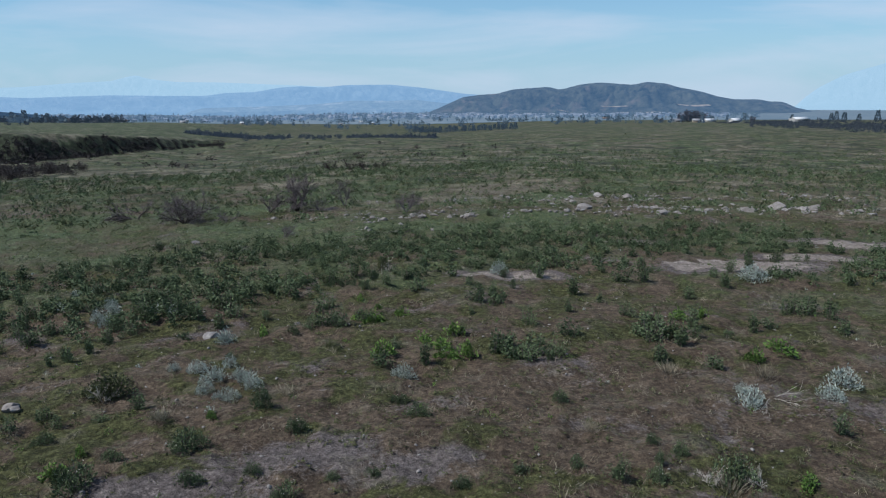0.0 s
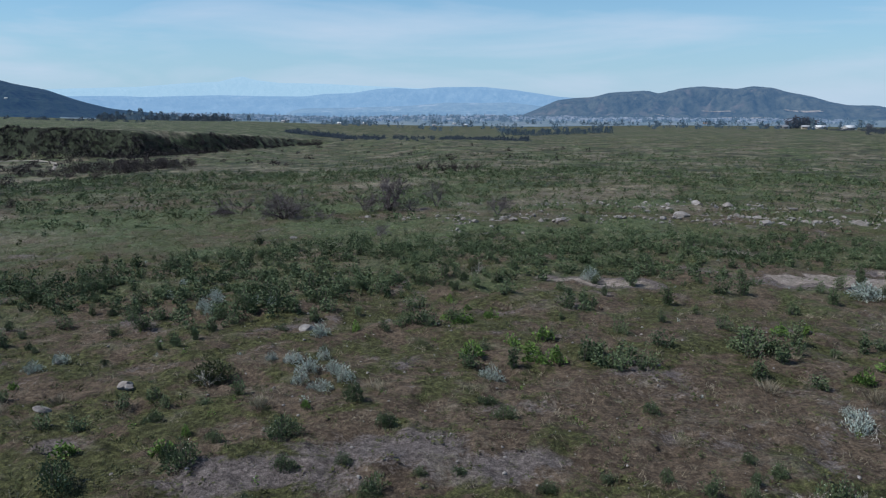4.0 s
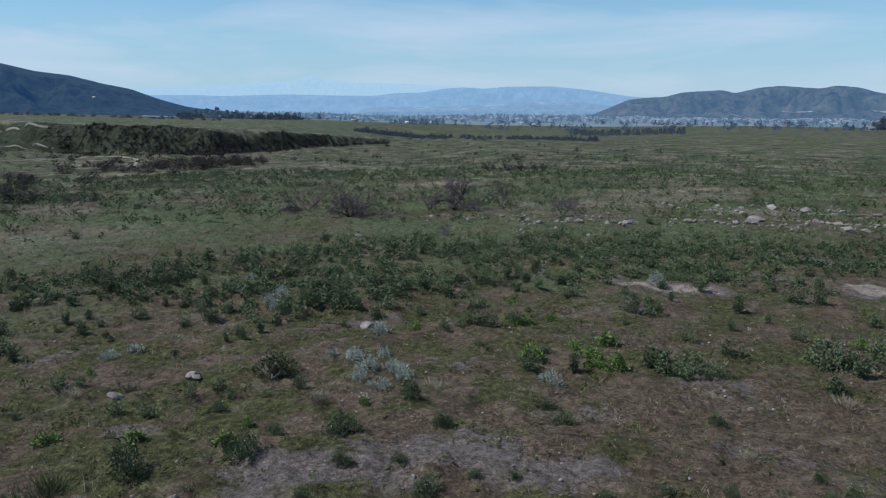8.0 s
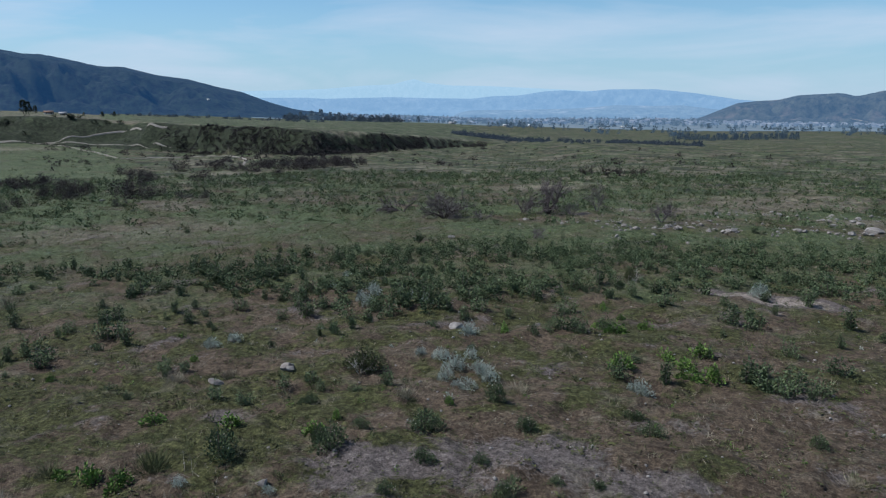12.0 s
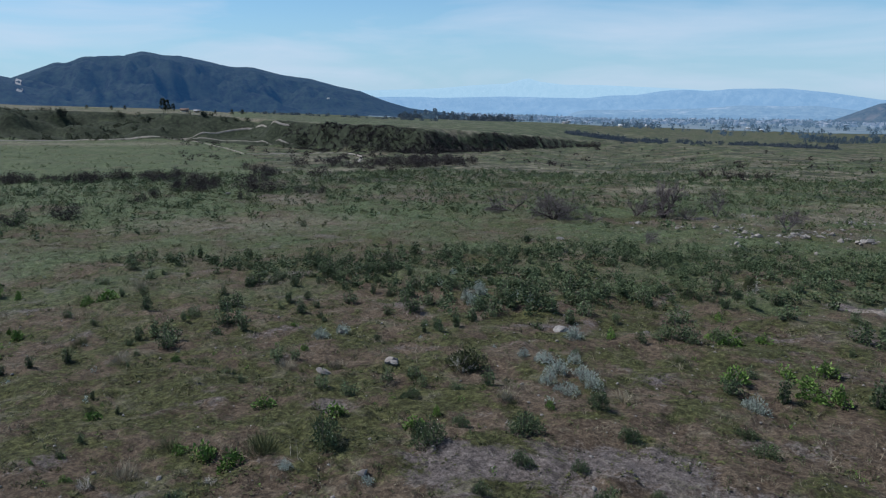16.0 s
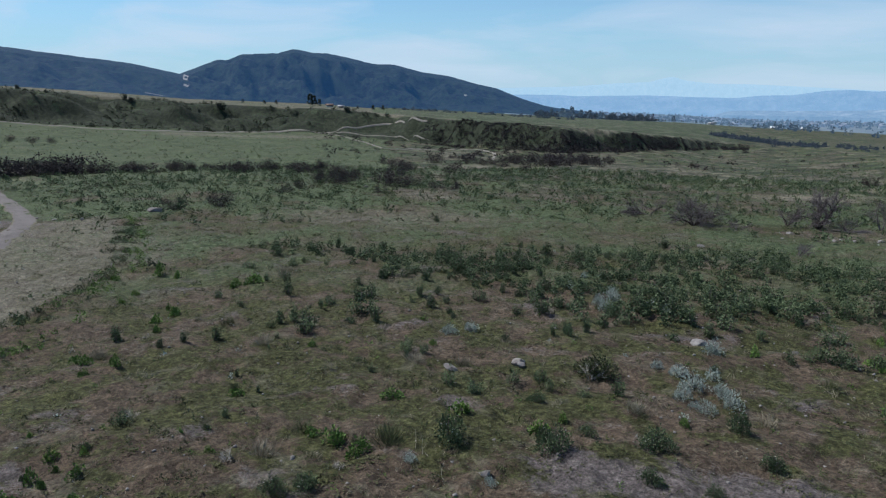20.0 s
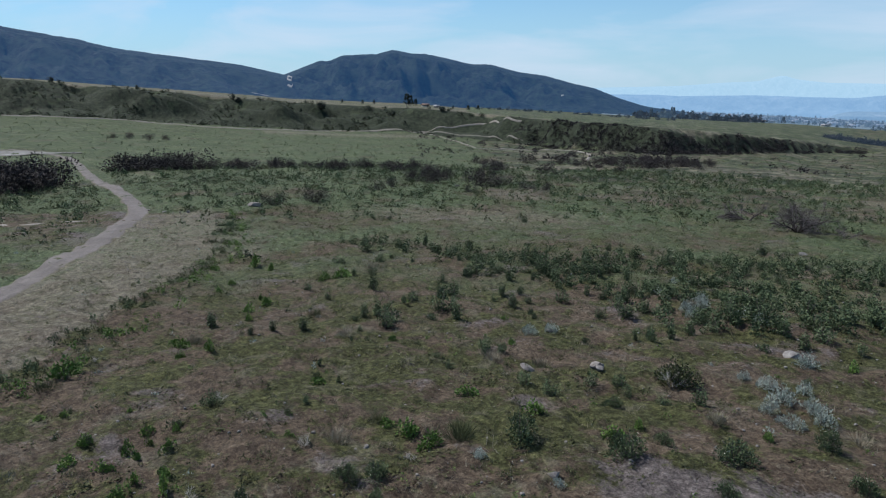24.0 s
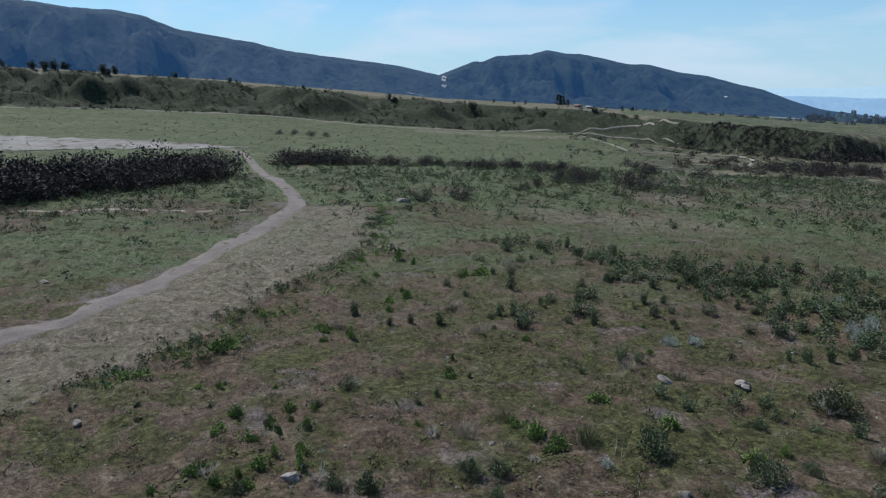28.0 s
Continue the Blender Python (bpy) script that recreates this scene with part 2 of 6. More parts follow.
TWIG = mat_wood("grey_brown_twigs", (0.06, 0.05, 0.045), (0.17, 0.145, 0.125))
DEAD = mat_wood("weathered_dead_wood", (0.06, 0.05, 0.052), (0.18, 0.153, 0.155))
DEAD_PALE = mat_wood("bleached_dead_wood", (0.30, 0.27, 0.23), (0.56, 0.52, 0.46))
BARK = mat_wood("dark_bark", (0.022, 0.018, 0.017), (0.075, 0.062, 0.056))


# ---------------------------------------------------------------- terrain
def az_r(x, y):
    return np.degrees(np.arctan2(-x, y)), np.hypot(x, y)


FOOT_AZ = [-180, 8, 15, 19, 22, 26, 30.6, 37, 40.4, 50, 60, 70, 77, 85, 92, 110, 180]
FOOT_EL = [-4.4, -4.4, -4.25, -4.2, -4.4, -4.6, -4.75, -4.6, -4.35, -3.44, -3.12, -2.46, -1.94, -1.6, -1.48, -1.3, -4.4]
FOOT_R = [270, 270, 400, 400, 300, 250, 215, 258, 290, 330, 340, 345, 350, 360, 370, 370, 270]
TOP_AZ = [-180, 8, 15, 19, 22, 26, 30.6, 35, 40.4, 50, 60, 66, 72.6, 77.6, 82.7, 87.5, 91.5, 110, 180]
TOP_EL = [-4.2, -4.2, -4.05, -3.72, -3.42, -3.08, -2.8, -2.58, -2.25, -1.46, -1.08, -0.5, 0.0, 0.46, 0.72, 1.07, 1.21, 1.7, -4.2]
RUN = [40, 40, 40, 22, 20, 20, 20, 20, 24, 40, 48, 50, 52, 54, 56, 58, 60, 60, 40]

PLAIN_AZ, PLAIN_EL = [-70, -31, -26.5, -22, -10, -5, 0, 8, 14], [-2.8, -2.65, -2.75, -2.88, -3.05, -3.25, -3.5, -3.3, -2.8]
MESA_AZ, MESA_EL = [12, 14.7, 20.4, 26.5, 33, 40, 46], [-2.85, -2.62, -2.36, -2.22, -1.96, -1.64, -1.4]


def fbm(x, y, scale, seed):
    """Smooth sums of sines, a cheap noise for whole arrays, within about -1..1."""
    rng = np.random.default_rng(seed)
    out = np.zeros_like(x)
    for k in range(7):
        a, f = rng.uniform(0, 6.283), (1.0 + 0.75 * k) / scale
        u, v = np.cos(a) * f, np.sin(a) * f
        out += np.sin(6.283 * (u * x + v * y) + rng.uniform(0, 6.283) + 1.3 * np.sin(6.283 * (v * x - u * y) * 0.6 + k)) / (1 + 0.6 * k)
    return out / 2.2


def ground_z(x, y):
    x, y = np.asarray(x, float), np.asarray(y, float)
    az, r = az_r(x, y)
    wob = fbm(x, y, 70.0, 3)
    fe, fr = np.interp(az, FOOT_AZ, FOOT_EL), np.interp(az, FOOT_AZ, FOOT_R) * (1 + 0.02 * wob)
    te, run = np.interp(az, TOP_AZ, TOP_EL), np.interp(az, TOP_AZ, RUN)
    tr = fr + run * (1 + 0.25 * wob)
    near = 0.96 - 0.052 * r
    e100 = math.degrees(math.atan2(-12.24, 100))
    bluff = np.clip((az - 12) / 10, 0, 1) * np.clip((150 - az) / 30, 0, 1)
    plain_900 = np.interp(az, PLAIN_AZ, PLAIN_EL)
    mesa_900 = np.where(az < 46, np.interp(az, MESA_AZ, MESA_EL), np.minimum(te + 0.28, te * 0.86 + 0.12))
    far_900 = (1 - bluff) * plain_900 + bluff * mesa_900
    far_2k = (1 - bluff) * -2.45 + bluff * np.maximum(np.minimum(-1.75 + 0.03 * (az - 20), te + 0.3), mesa_900 + 0.05)
    lr = np.log(np.maximum(r, 1.0))
    el = np.full_like(r, e100)

    def seg(el, r0, e0, r1, e1, ease=False):
        k = np.clip((lr - np.log(r0)) / (np.log(r1) - np.log(r0)), 0, 1)
        if ease:
            k = k * k * (3 - 2 * k)
        return np.where(r > r0, e0 + (e1 - e0) * k, el)

    el = seg(el, 100.0 + 0 * r, e100, fr, fe)
    el = seg(el, fr, fe, tr, te, True)
    el = seg(el, tr, te, np.maximum(900.0, tr + 100), far_900)
    el = seg(el, 900.0 + 0 * r, far_900, 2000.0 + 0 * r, far_2k)
    el = seg(el, 2000.0 + 0 * r, far_2k, 4800.0 + 0 * r, far_2k + 0.6)
    far = 8.0 + r * np.tan(np.radians(el))
    k = np.clip((r - 85) / 30, 0, 1)
    z = near * (1 - k) + far * k
    # hummocks, gullies in the bluff, the low boulder bank and the wash
    z = z + 0.035 * fbm(x, y, 1.15, 9) * np.clip((60 - r) / 30, 0, 1) + 0.10 * fbm(x, y, 3.1, 5) * np.clip(r / 12, 0, 1) + 0.18 * fbm(x, y, 13.0, 7) * np.clip(r / 30, 0, 1)
    s = np.clip((r - fr) / (tr - fr), 0, 1)
    scarp = np.sin(np.pi * s) * bluff
    z = z + scarp * (te - fe) * 0.3 * np.clip(np.abs(az - 43) / 8 - 0.8, 0, 1) * fbm(x, y, 26.0, 11) * np.clip(r / 300, 0, 1.2)
    z = z + 0.25 * np.exp(-(((y - 55) / 3.5) ** 2)) * np.clip((x + 8) / 8, 0, 1) * np.clip((60 - x) / 10, 0, 1)
    return z


def gz(x, y):
    return float(ground_z(np.array([float(x)]), np.array([float(y)]))[0])


def quick(name, verts, faces, mats=(), smooth=False):
    """A mesh from arrays: verts n x 3, faces n x 3 or n x 4."""
    me = bpy.data.meshes.new(name)
    verts, faces = np.asarray(verts, np.float32), np.asarray(faces, np.int32)
    n, k = faces.shape
    me.vertices.add(len(verts))
    me.vertices.foreach_set("co", verts.ravel())
    me.loops.add(n * k)
    me.loops.foreach_set("vertex_index", faces.ravel())
    me.polygons.add(n)
    me.polygons.foreach_set("loop_start", np.arange(0, n * k, k, dtype=np.int32))
    for mat in mats:
        me.materials.append(mat)
    if smooth:
        me.polygons.foreach_set("use_smooth", np.ones(n, bool))
    me.update(calc_edges=True)
    return me


def set_attr(me, name, values):
    a = me.attributes.new(name, "FLOAT", "POINT")
    a.data.foreach_set("value", np.asarray(values, np.float32))


def part(name, me, parent, label=""):
    ob = new(name, me)
    ob.parent = parent
    return tagged(ob, label=label)


def grid_faces(nr, na, wrap):
    i, j = np.meshgrid(np.arange(nr - 1), np.arange(na if wrap else na - 1), indexing="ij")
    i, j = i.ravel(), j.ravel()
    k = (j + 1) % na
    return np.stack([i * na + j, (i + 1) * na + j, (i + 1) * na + k, i * na + k], 1)


ROAD_LINE = [(-20.4, -9.5), (-23.7, -4.3), (-26.8, -0.7), (-29.0, 1.6), (-33.3, 4.5), (-38.0, 7.6), (-42.4, 10.4), (-48.5, 14.0), (-54.2, 17.1), (-60.0, 20.0), (-64.5, 21.5), (-71.0, 23.2), (-78.0, 24.9), (-92.0, 27.6), (-104.0, 29.4), (-125.0, 33.7), (-142.0, 37.2), (-160.0, 40.2), (-175.0, 41.0), (-188.0, 38.0), (-200.0, 31.0), (-215.0, 15.0)]
VERGE_LINE = [(-15.5, -12.0), (-18.6, -1.6), (-20.3, 0.4), (-21.8, 2.6), (-24.6, 5.4), (-28.9, 9.3), (-32.8, 12.7), (-38.6, 17.1), (-51.1, 23.5), (-60.0, 26.5)]


def dense_line(line, step):
    p = np.array(line, float)
    t = np.r_[0, np.cumsum(np.hypot(*np.diff(p, axis=0).T))]
    s = np.arange(0, t[-1], step)
    # a cubic through the points, by Catmull-Rom
    out = []
    for q in s:
        i = min(max(np.searchsorted(t, q) - 1, 0), len(p) - 2)
        u = (q - t[i]) / (t[i + 1] - t[i])
        a, b, c, d = p[max(i - 1, 0)], p[i], p[i + 1], p[min(i + 2, len(p) - 1)]
        out.append(0.5 * ((2 * b) + (c - a) * u + (2 * a - 5 * b + 4 * c - d) * u * u + (3 * b - a - 3 * c + d) * u**3))
    return np.array(out)


def dist_line(x, y, line):
    best = np.full(np.shape(x), 1e9)
    p = np.array(line, float)
    for a, b in zip(p[:-1], p[1:]):
        d = b - a
        u = np.clip(((x - a[0]) * d[0] + (y - a[1]) * d[1]) / (d @ d), 0, 1)
        best = np.minimum(best, np.hypot(x - a[0] - u * d[0], y - a[1] - u * d[1]))
    return best


ROAD_PTS, VERGE_PTS = dense_line(ROAD_LINE, 2.5), dense_line(VERGE_LINE, 2.5)


def verge_mask(x, y):
    """1 in the strip of dry grass between the road and the bank beside the field."""
    x, y = x + 0.35 * fbm(x, y, 2.3, 45), y + 0.35 * fbm(x, y, 2.9, 47)
    road = [p for p in ROAD_LINE if p[0] > -63]
    ring = road + VERGE_LINE[::-1]
    inside = np.zeros(np.shape(x), bool)
    for (x0, y0), (x1, y1) in zip(ring, ring[1:] + ring[:1]):
        if y0 != y1:
            inside ^= ((y0 > y) != (y1 > y)) & (x < (x1 - x0) * (y - y0) / (y1 - y0) + x0)
    return inside * 1.0


def blob(x, y, cx, cy, rx, ry, rot=0.0):
    a = radians(rot)
    u, v = (x - cx) * math.cos(a) + (y - cy) * math.sin(a), -(x - cx) * math.sin(a) + (y - cy) * math.cos(a)
    return np.clip(1.35 - np.sqrt((u / rx) ** 2 + (v / ry) ** 2) + 0.3 * fbm(x, y, 4.0, 21), 0, 1)


def masks(x, y):
    az, r = az_r(x, y)
    n = fbm(x, y, 40.0, 31)
    bare = np.zeros_like(x)
    for c in ((2.8, 32.2, 2.8, 1.0), (14.6, 34.3, 4.6, 1.9), (20.0, 37.0, 3.2, 1.2), (24.0, 40.8, 2.8, 1.5), (11.9, 41.6, 1.8, 0.6), (-3.0, 14.2, 1.6, 1.8), (-6.3, 12.0, 1.7, 1.1), (-4.6, 12.6, 1.5, 1.0), (-0.6, 13.2, 1.2, 0.8), (-10.9, 13.4, 0.9, 0.6), (-11.2, 7.6, 1.0, 0.5), (-15.2, 4.4, 1.0, 0.5), (-25.5, 61, 3, 1.5)):
        bare = np.maximum(bare, blob(x, y, *c) * (2.6 if 30 < c[1] < 45 and c[0] > 0 else 1.0))
    bare = np.maximum(bare, np.clip(1.2 - dist_line(x, y, ROAD_LINE) / 2.6, 0, 0.55))
    green = np.clip((r - 30) / 60, 0, 1) * 0.55 * np.clip((az + 45) / 20, 0, 1) + 0.35 * np.clip((r - 24) / 8, 0, 1) * np.clip((60 - r) / 10, 0, 1)
    green = np.maximum(green, 1.1 * np.clip((r - 55) / 35, 0, 1) * (az > 45))
    green = np.maximum(green, np.clip((r - 36) / 10, 0, 1) * np.clip((130 - r) / 20, 0, 1) * np.clip((az + 25) / 15, 0, 1) * (0.55 + 0.35 * fbm(x, y, 19.0, 37)))
    green = np.maximum(green, 0.8 * blob(x, y, -33, 48, 12, 7))
    green = np.maximum(green, 0.75 * blob(x, y, -46, 4, 14, 10, 20))
    straw = verge_mask(x, y) * 0.62
    straw = np.maximum(straw, 0.55 * blob(x, y, -40, 40, 14, 8, 30))
    straw = np.maximum(straw, 0.7 * np.clip(1 - np.abs(r - 155 - 10 * n) / 40, 0, 1) * (az < 32) * np.clip((az + 1) / 4, 0.15, 1) * (az > -12))
    wide = fbm(x, y, 34.0, 33) * 0.6 + fbm(x * 0.5, y, 17.0, 35) * 0.4
    open_ = np.clip((r - 50) / 15, 0, 1)
    straw = np.maximum(straw, open_ * np.clip(np.where(az < 12, 0.28, 0.08) + 0.95 * wide, 0, 0.75) * np.where(az > 45, 0.45, 1.0))
    green = green - open_ * np.clip(0.9 * wide, -0.3, 0.6)
    fr = np.interp(az, FOOT_AZ, FOOT_R)
    tr = fr + np.interp(az, TOP_AZ, RUN)
    mesa = (az > 18) * (r > tr)
    scarp = (az > 18) & (r > fr) & (r <= tr)
    straw = np.where(scarp, 0.0, straw)
    green = np.where(scarp, 1.0, green)
    straw = np.maximum(straw, mesa * np.where((az > 46), 0.9, 0.9 * np.clip(1 - (r - tr) / 35, 0, 1)))
    green = np.where(mesa & (az > 46), 0.15, np.where(mesa, 1.0, green))
    pad_out = np.interp(az, [62, 66, 76, 80, 87, 92, 100], [180, 186, 186, 194, 216, 236, 250])
    pad_in = np.interp(az, [62, 66, 76, 80, 100], [180, 181, 182, 178, 190])
    bare = np.maximum(bare, np.clip((r - pad_in) / 3, 0, 1) * np.clip((pad_out - r) / 3, 0, 1) * (az > 62) * (az < 120) * 0.5)
    green = np.where(bare > 0.6, 0.0, green)
    straw = np.maximum(straw, 0.75 * np.clip(1 - np.abs(r - fr + 30) / 26, 0, 1) * (az > 49) * (az < 62))
    straw = np.maximum(straw, 0.5 * blob(x, y, -40, 19.5, 9, 3.2, -30))
    straw = np.maximum(straw, 0.65 * blob(x, y, -135, 166, 36, 13, 127))
    moss = np.maximum(0.9 * blob(x, y, -10.0, 12.6, 2.0, 0.7, 60), 0.7 * blob(x, y, -9.4, 14.9, 1.2, 0.7))
    moss = np.maximum(moss, 0.2 * blob(x, y, -16.5, 11.5, 4.5, 3.0)) - 0.5 * blob(x, y, 4.0, 16.5, 7.0, 3.5)
    brush = np.where(scarp, np.where(az < 43, 1.0, 0.86 + 0.12 * np.clip((az - 76) / 8, 0, 1)), 0.0)
    return bare, np.clip(green + 0.12 * n, 0, 1), straw, np.clip((r - 250) / 250, 0, 1) * np.where(mesa & (az < 46), 0.15, 1.0), moss, brush, np.clip((r - 40) / 60, 0, 1) * np.where(scarp, 0.3, np.where(az > 44, 0.55, 1.0))


def build_ground():
    rings = np.r_[0.02, 0.6, np.geomspace(1.5, 150, 225)[:-1], np.arange(150, 440, 2.6), np.geomspace(440, 4800, 80)]
    azs = np.radians(np.r_[np.arange(-46, 100, 0.54), np.arange(100, 314, 6.0)])
    rr, aa = np.meshgrid(rings, azs, indexing="ij")
    x, y = (-np.sin(aa) * rr).ravel(), (np.cos(aa) * rr).ravel()
    me = quick("ground", np.stack([x, y, ground_z(x, y)], 1), grid_faces(len(rings), len(azs), True), (GROUND,), True)
    for name, v in zip(("bare", "green", "straw", "far", "moss", "brush", "open"), masks(x, y)):
        set_attr(me, name, v)
    tagged(new("ground", me), "rough open ground of brown soil, moss and grass", "ground", kind="structure")


build_ground()


def ribbon(name, line, width, mat, label, lift=0.03, step=1.0, crown=0.05, cols=7, category="road"):
    p = dense_line(line, step)
    d = np.gradient(p, axis=0)
    d /= np.hypot(*d.T)[:, None]
    side = np.stack([-d[:, 1], d[:, 0]], 1)
    w = width / 2 * (1 + 0.12 * fbm(p[:, 0], p[:, 1], 9.0, 41))
    us = np.linspace(-1, 1, cols)
    x = p[:, 0, None] + side[:, 0, None] * w[:, None] * us
    y = p[:, 1, None] + side[:, 1, None] * w[:, None] * us
    x = x + (0.2 * fbm(x, y, 1.7, 43) + 0.14 * fbm(x, y, 0.6, 44)) * us**2
    z = ground_z(x.ravel(), y.ravel()).reshape(x.shape)
    z = z + lift - 0.35 * lift * (np.abs(us) > 0.95) - crown * 0.6 * np.exp(-(((np.abs(us) - 0.5) / 0.22) ** 2))
    z[:, 0] -= lift * 1.2
    z[:, -1] -= lift * 1.2
    me = quick(name, np.stack([x, y, z], 2).reshape(-1, 3), grid_faces(*x.shape, False)[:, ::-1], (mat,), True)
    u = np.broadcast_to(us, x.shape).ravel()
    set_attr(me, "edge", np.maximum(np.clip((np.abs(u) - 0.55) / 0.45, 0, 1), 0.42 * np.exp(-((u / 0.22) ** 2))))
    return tagged(new(name, me), label, category, kind="structure")


def at(az, r):
    return (-math.sin(radians(az)) * r, math.cos(radians(az)) * r)


ribbon("road", ROAD_LINE, 1.75, ROAD, "pale dirt road of two worn wheel tracks", 0.09, 0.8, 0.08, 9)


# ---------------------------------------------------------------- far hills
def ridge(name, line, r0, depth, base_el, mat, label, seed, rough=0.1, step=0.11, rows=54, spur=0.35):
    """A range of hills: line gives its crest as (azimuth, elevation in degrees) at r0 metres."""
    a, e = np.array(line).T
    order = np.argsort(a)
    az = np.arange(a.min(), a.max(), step)
    top = np.interp(az, a[order], e[order])
    top = np.convolve(np.pad(top, 2, mode="edge"), np.ones(5) / 5, "valid")
    k = np.linspace(-1, 0.6, rows)
    A, K = np.meshgrid(az, k)
    top = top - 0.6 * np.clip(1 - (az - az.min()) / 2.0, 0, 1) ** 2 - 0.6 * np.clip(1 - (az.max() - az) / 2.0, 0, 1) ** 2
    crest = 8.0 + r0 * np.tan(np.radians(np.interp(A, az, top)))
    foot = np.minimum(8.0 + (r0 - depth) * np.tan(np.radians(base_el)), crest - 6)
    R = r0 + depth * K
    x, y = -np.sin(np.radians(A)) * R, np.cos(np.radians(A)) * R
    sp = 1 - np.abs(fbm(x, y, depth * 0.9, seed)) * 1.2
    n = fbm(x, y, depth * 0.35, seed + 1)
    sp2 = 1 - np.abs(fbm(x, y, depth * 0.42, seed + 5)) * 1.4
    sp3 = 1 - np.abs(fbm(x, y, depth * 0.17, seed + 9)) * 1.4
    shape = 1 - np.abs(K) ** (1.25) + spur * np.sin(np.pi * np.clip(-K, 0, 1)) * (0.38 * (sp2 - 0.5) + 0.11 * (sp3 - 0.5))
    shape = np.clip(shape + spur * np.sin(np.pi * np.clip(-K, 0, 1)) * (sp - 0.55) + 0.06 * np.sin(np.pi * np.clip(-K, 0, 1)) * n, 0, 1)
    shape = np.where(K > 0, 1 - (np.clip(K, 0, 1) / 0.6) ** 1.5, shape)
    hgt = np.maximum(crest - foot, 1.0)
    z = foot + hgt * np.minimum(shape, 1.0) + rough * hgt * 0.12 * fbm(x, y, depth * 0.06, seed + 2) * np.clip(1.2 - np.abs(K), 0, 1)
    z = np.where(K < 0, np.minimum(z, 8.0 + R * np.tan(np.radians(np.interp(A, az, top))) - 12.0 * np.clip(-K * 4, 0, 1)), z)
    z = np.where(K <= -0.999, foot - 60, z)
    me = quick(name, np.stack([x.ravel(), y.ravel(), z.ravel()], 1), grid_faces(*A.shape, False), (mat,), True)
    return tagged(new(name, me), label, "hills", kind="structure")


# blue of the haze that distant surfaces are made to emit
HAZE_GLOW = (0.30, 0.50, 0.78)
# base near black for the backlit slopes, their blue haze painted as emission
HILL_L = mat_hill("hazed_chaparral_hill", (0.001, 0.002, 0.002), (0.020, 0.031, 0.018), (0.016, 0.024, 0.014), 0.05, (0.012, 0.039, 0.096), 1.0)
# blue and pale tones of these ranges are haze, put into their emission
HILL_R = mat_hill("hazed_dry_hill", (0.002, 0.004, 0.004), (0.058, 0.058, 0.040), (0.085, 0.068, 0.052), 0.03, (0.054, 0.110, 0.196), 1.0)
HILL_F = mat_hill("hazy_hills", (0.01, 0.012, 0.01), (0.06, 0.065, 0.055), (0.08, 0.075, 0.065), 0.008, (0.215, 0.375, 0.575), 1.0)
HILL_P = mat_hill("hazed_out_peaks", (0.02, 0.02, 0.02), (0.04, 0.04, 0.04), (0.05, 0.05, 0.05), 0.008, (0.38, 0.575, 0.72), 1.0)
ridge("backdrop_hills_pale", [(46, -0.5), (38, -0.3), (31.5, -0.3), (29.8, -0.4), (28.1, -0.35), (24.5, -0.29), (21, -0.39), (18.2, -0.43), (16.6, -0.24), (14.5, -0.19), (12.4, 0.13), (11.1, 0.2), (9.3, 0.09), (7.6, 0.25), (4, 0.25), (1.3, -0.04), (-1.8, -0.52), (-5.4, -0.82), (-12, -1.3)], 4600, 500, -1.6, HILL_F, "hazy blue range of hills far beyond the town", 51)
ridge("backdrop_peaks_pale", [(46, 0.0), (36, 0.2), (30, 0.35), (27, 0.6), (24.5, 0.7), (23.4, 1.0), (22.8, 1.12), (22.0, 0.85), (20, 0.6), (17, 0.55), (13, 0.35), (6, 0.0), (0, -0.3)], 4750, 130, -0.5, HILL_P, "faint peaks on the horizon, pale with painted haze", 53)
ridge("backdrop_mountain_pale", [(-26, -1.4), (-27.6, -0.4), (-29.2, 0.5), (-31.6, 1.25), (-36, 1.7), (-44, 1.0)], 4700, 300, -1.6, HILL_P, "faint mountain beyond the scrub, pale with painted haze", 55)
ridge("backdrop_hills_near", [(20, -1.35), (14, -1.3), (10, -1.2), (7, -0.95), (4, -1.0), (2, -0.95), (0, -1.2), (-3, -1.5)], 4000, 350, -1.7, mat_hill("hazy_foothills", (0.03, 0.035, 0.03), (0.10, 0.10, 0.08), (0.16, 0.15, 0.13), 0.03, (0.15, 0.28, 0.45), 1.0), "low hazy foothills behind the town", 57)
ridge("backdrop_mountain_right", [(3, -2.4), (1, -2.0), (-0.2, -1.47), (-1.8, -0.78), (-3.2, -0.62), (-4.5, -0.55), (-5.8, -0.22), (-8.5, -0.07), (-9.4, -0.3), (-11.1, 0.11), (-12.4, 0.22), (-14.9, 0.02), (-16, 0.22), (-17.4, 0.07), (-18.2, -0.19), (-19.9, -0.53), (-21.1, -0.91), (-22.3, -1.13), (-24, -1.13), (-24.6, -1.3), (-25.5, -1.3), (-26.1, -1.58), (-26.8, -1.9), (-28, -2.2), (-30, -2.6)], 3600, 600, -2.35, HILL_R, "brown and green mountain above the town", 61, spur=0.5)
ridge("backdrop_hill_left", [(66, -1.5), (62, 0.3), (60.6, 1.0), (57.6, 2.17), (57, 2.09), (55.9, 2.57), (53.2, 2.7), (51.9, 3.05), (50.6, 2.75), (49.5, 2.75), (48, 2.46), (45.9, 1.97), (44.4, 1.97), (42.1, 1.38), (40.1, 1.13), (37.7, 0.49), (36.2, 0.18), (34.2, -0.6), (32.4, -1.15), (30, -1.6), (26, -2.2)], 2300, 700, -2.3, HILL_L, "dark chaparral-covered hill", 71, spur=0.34)
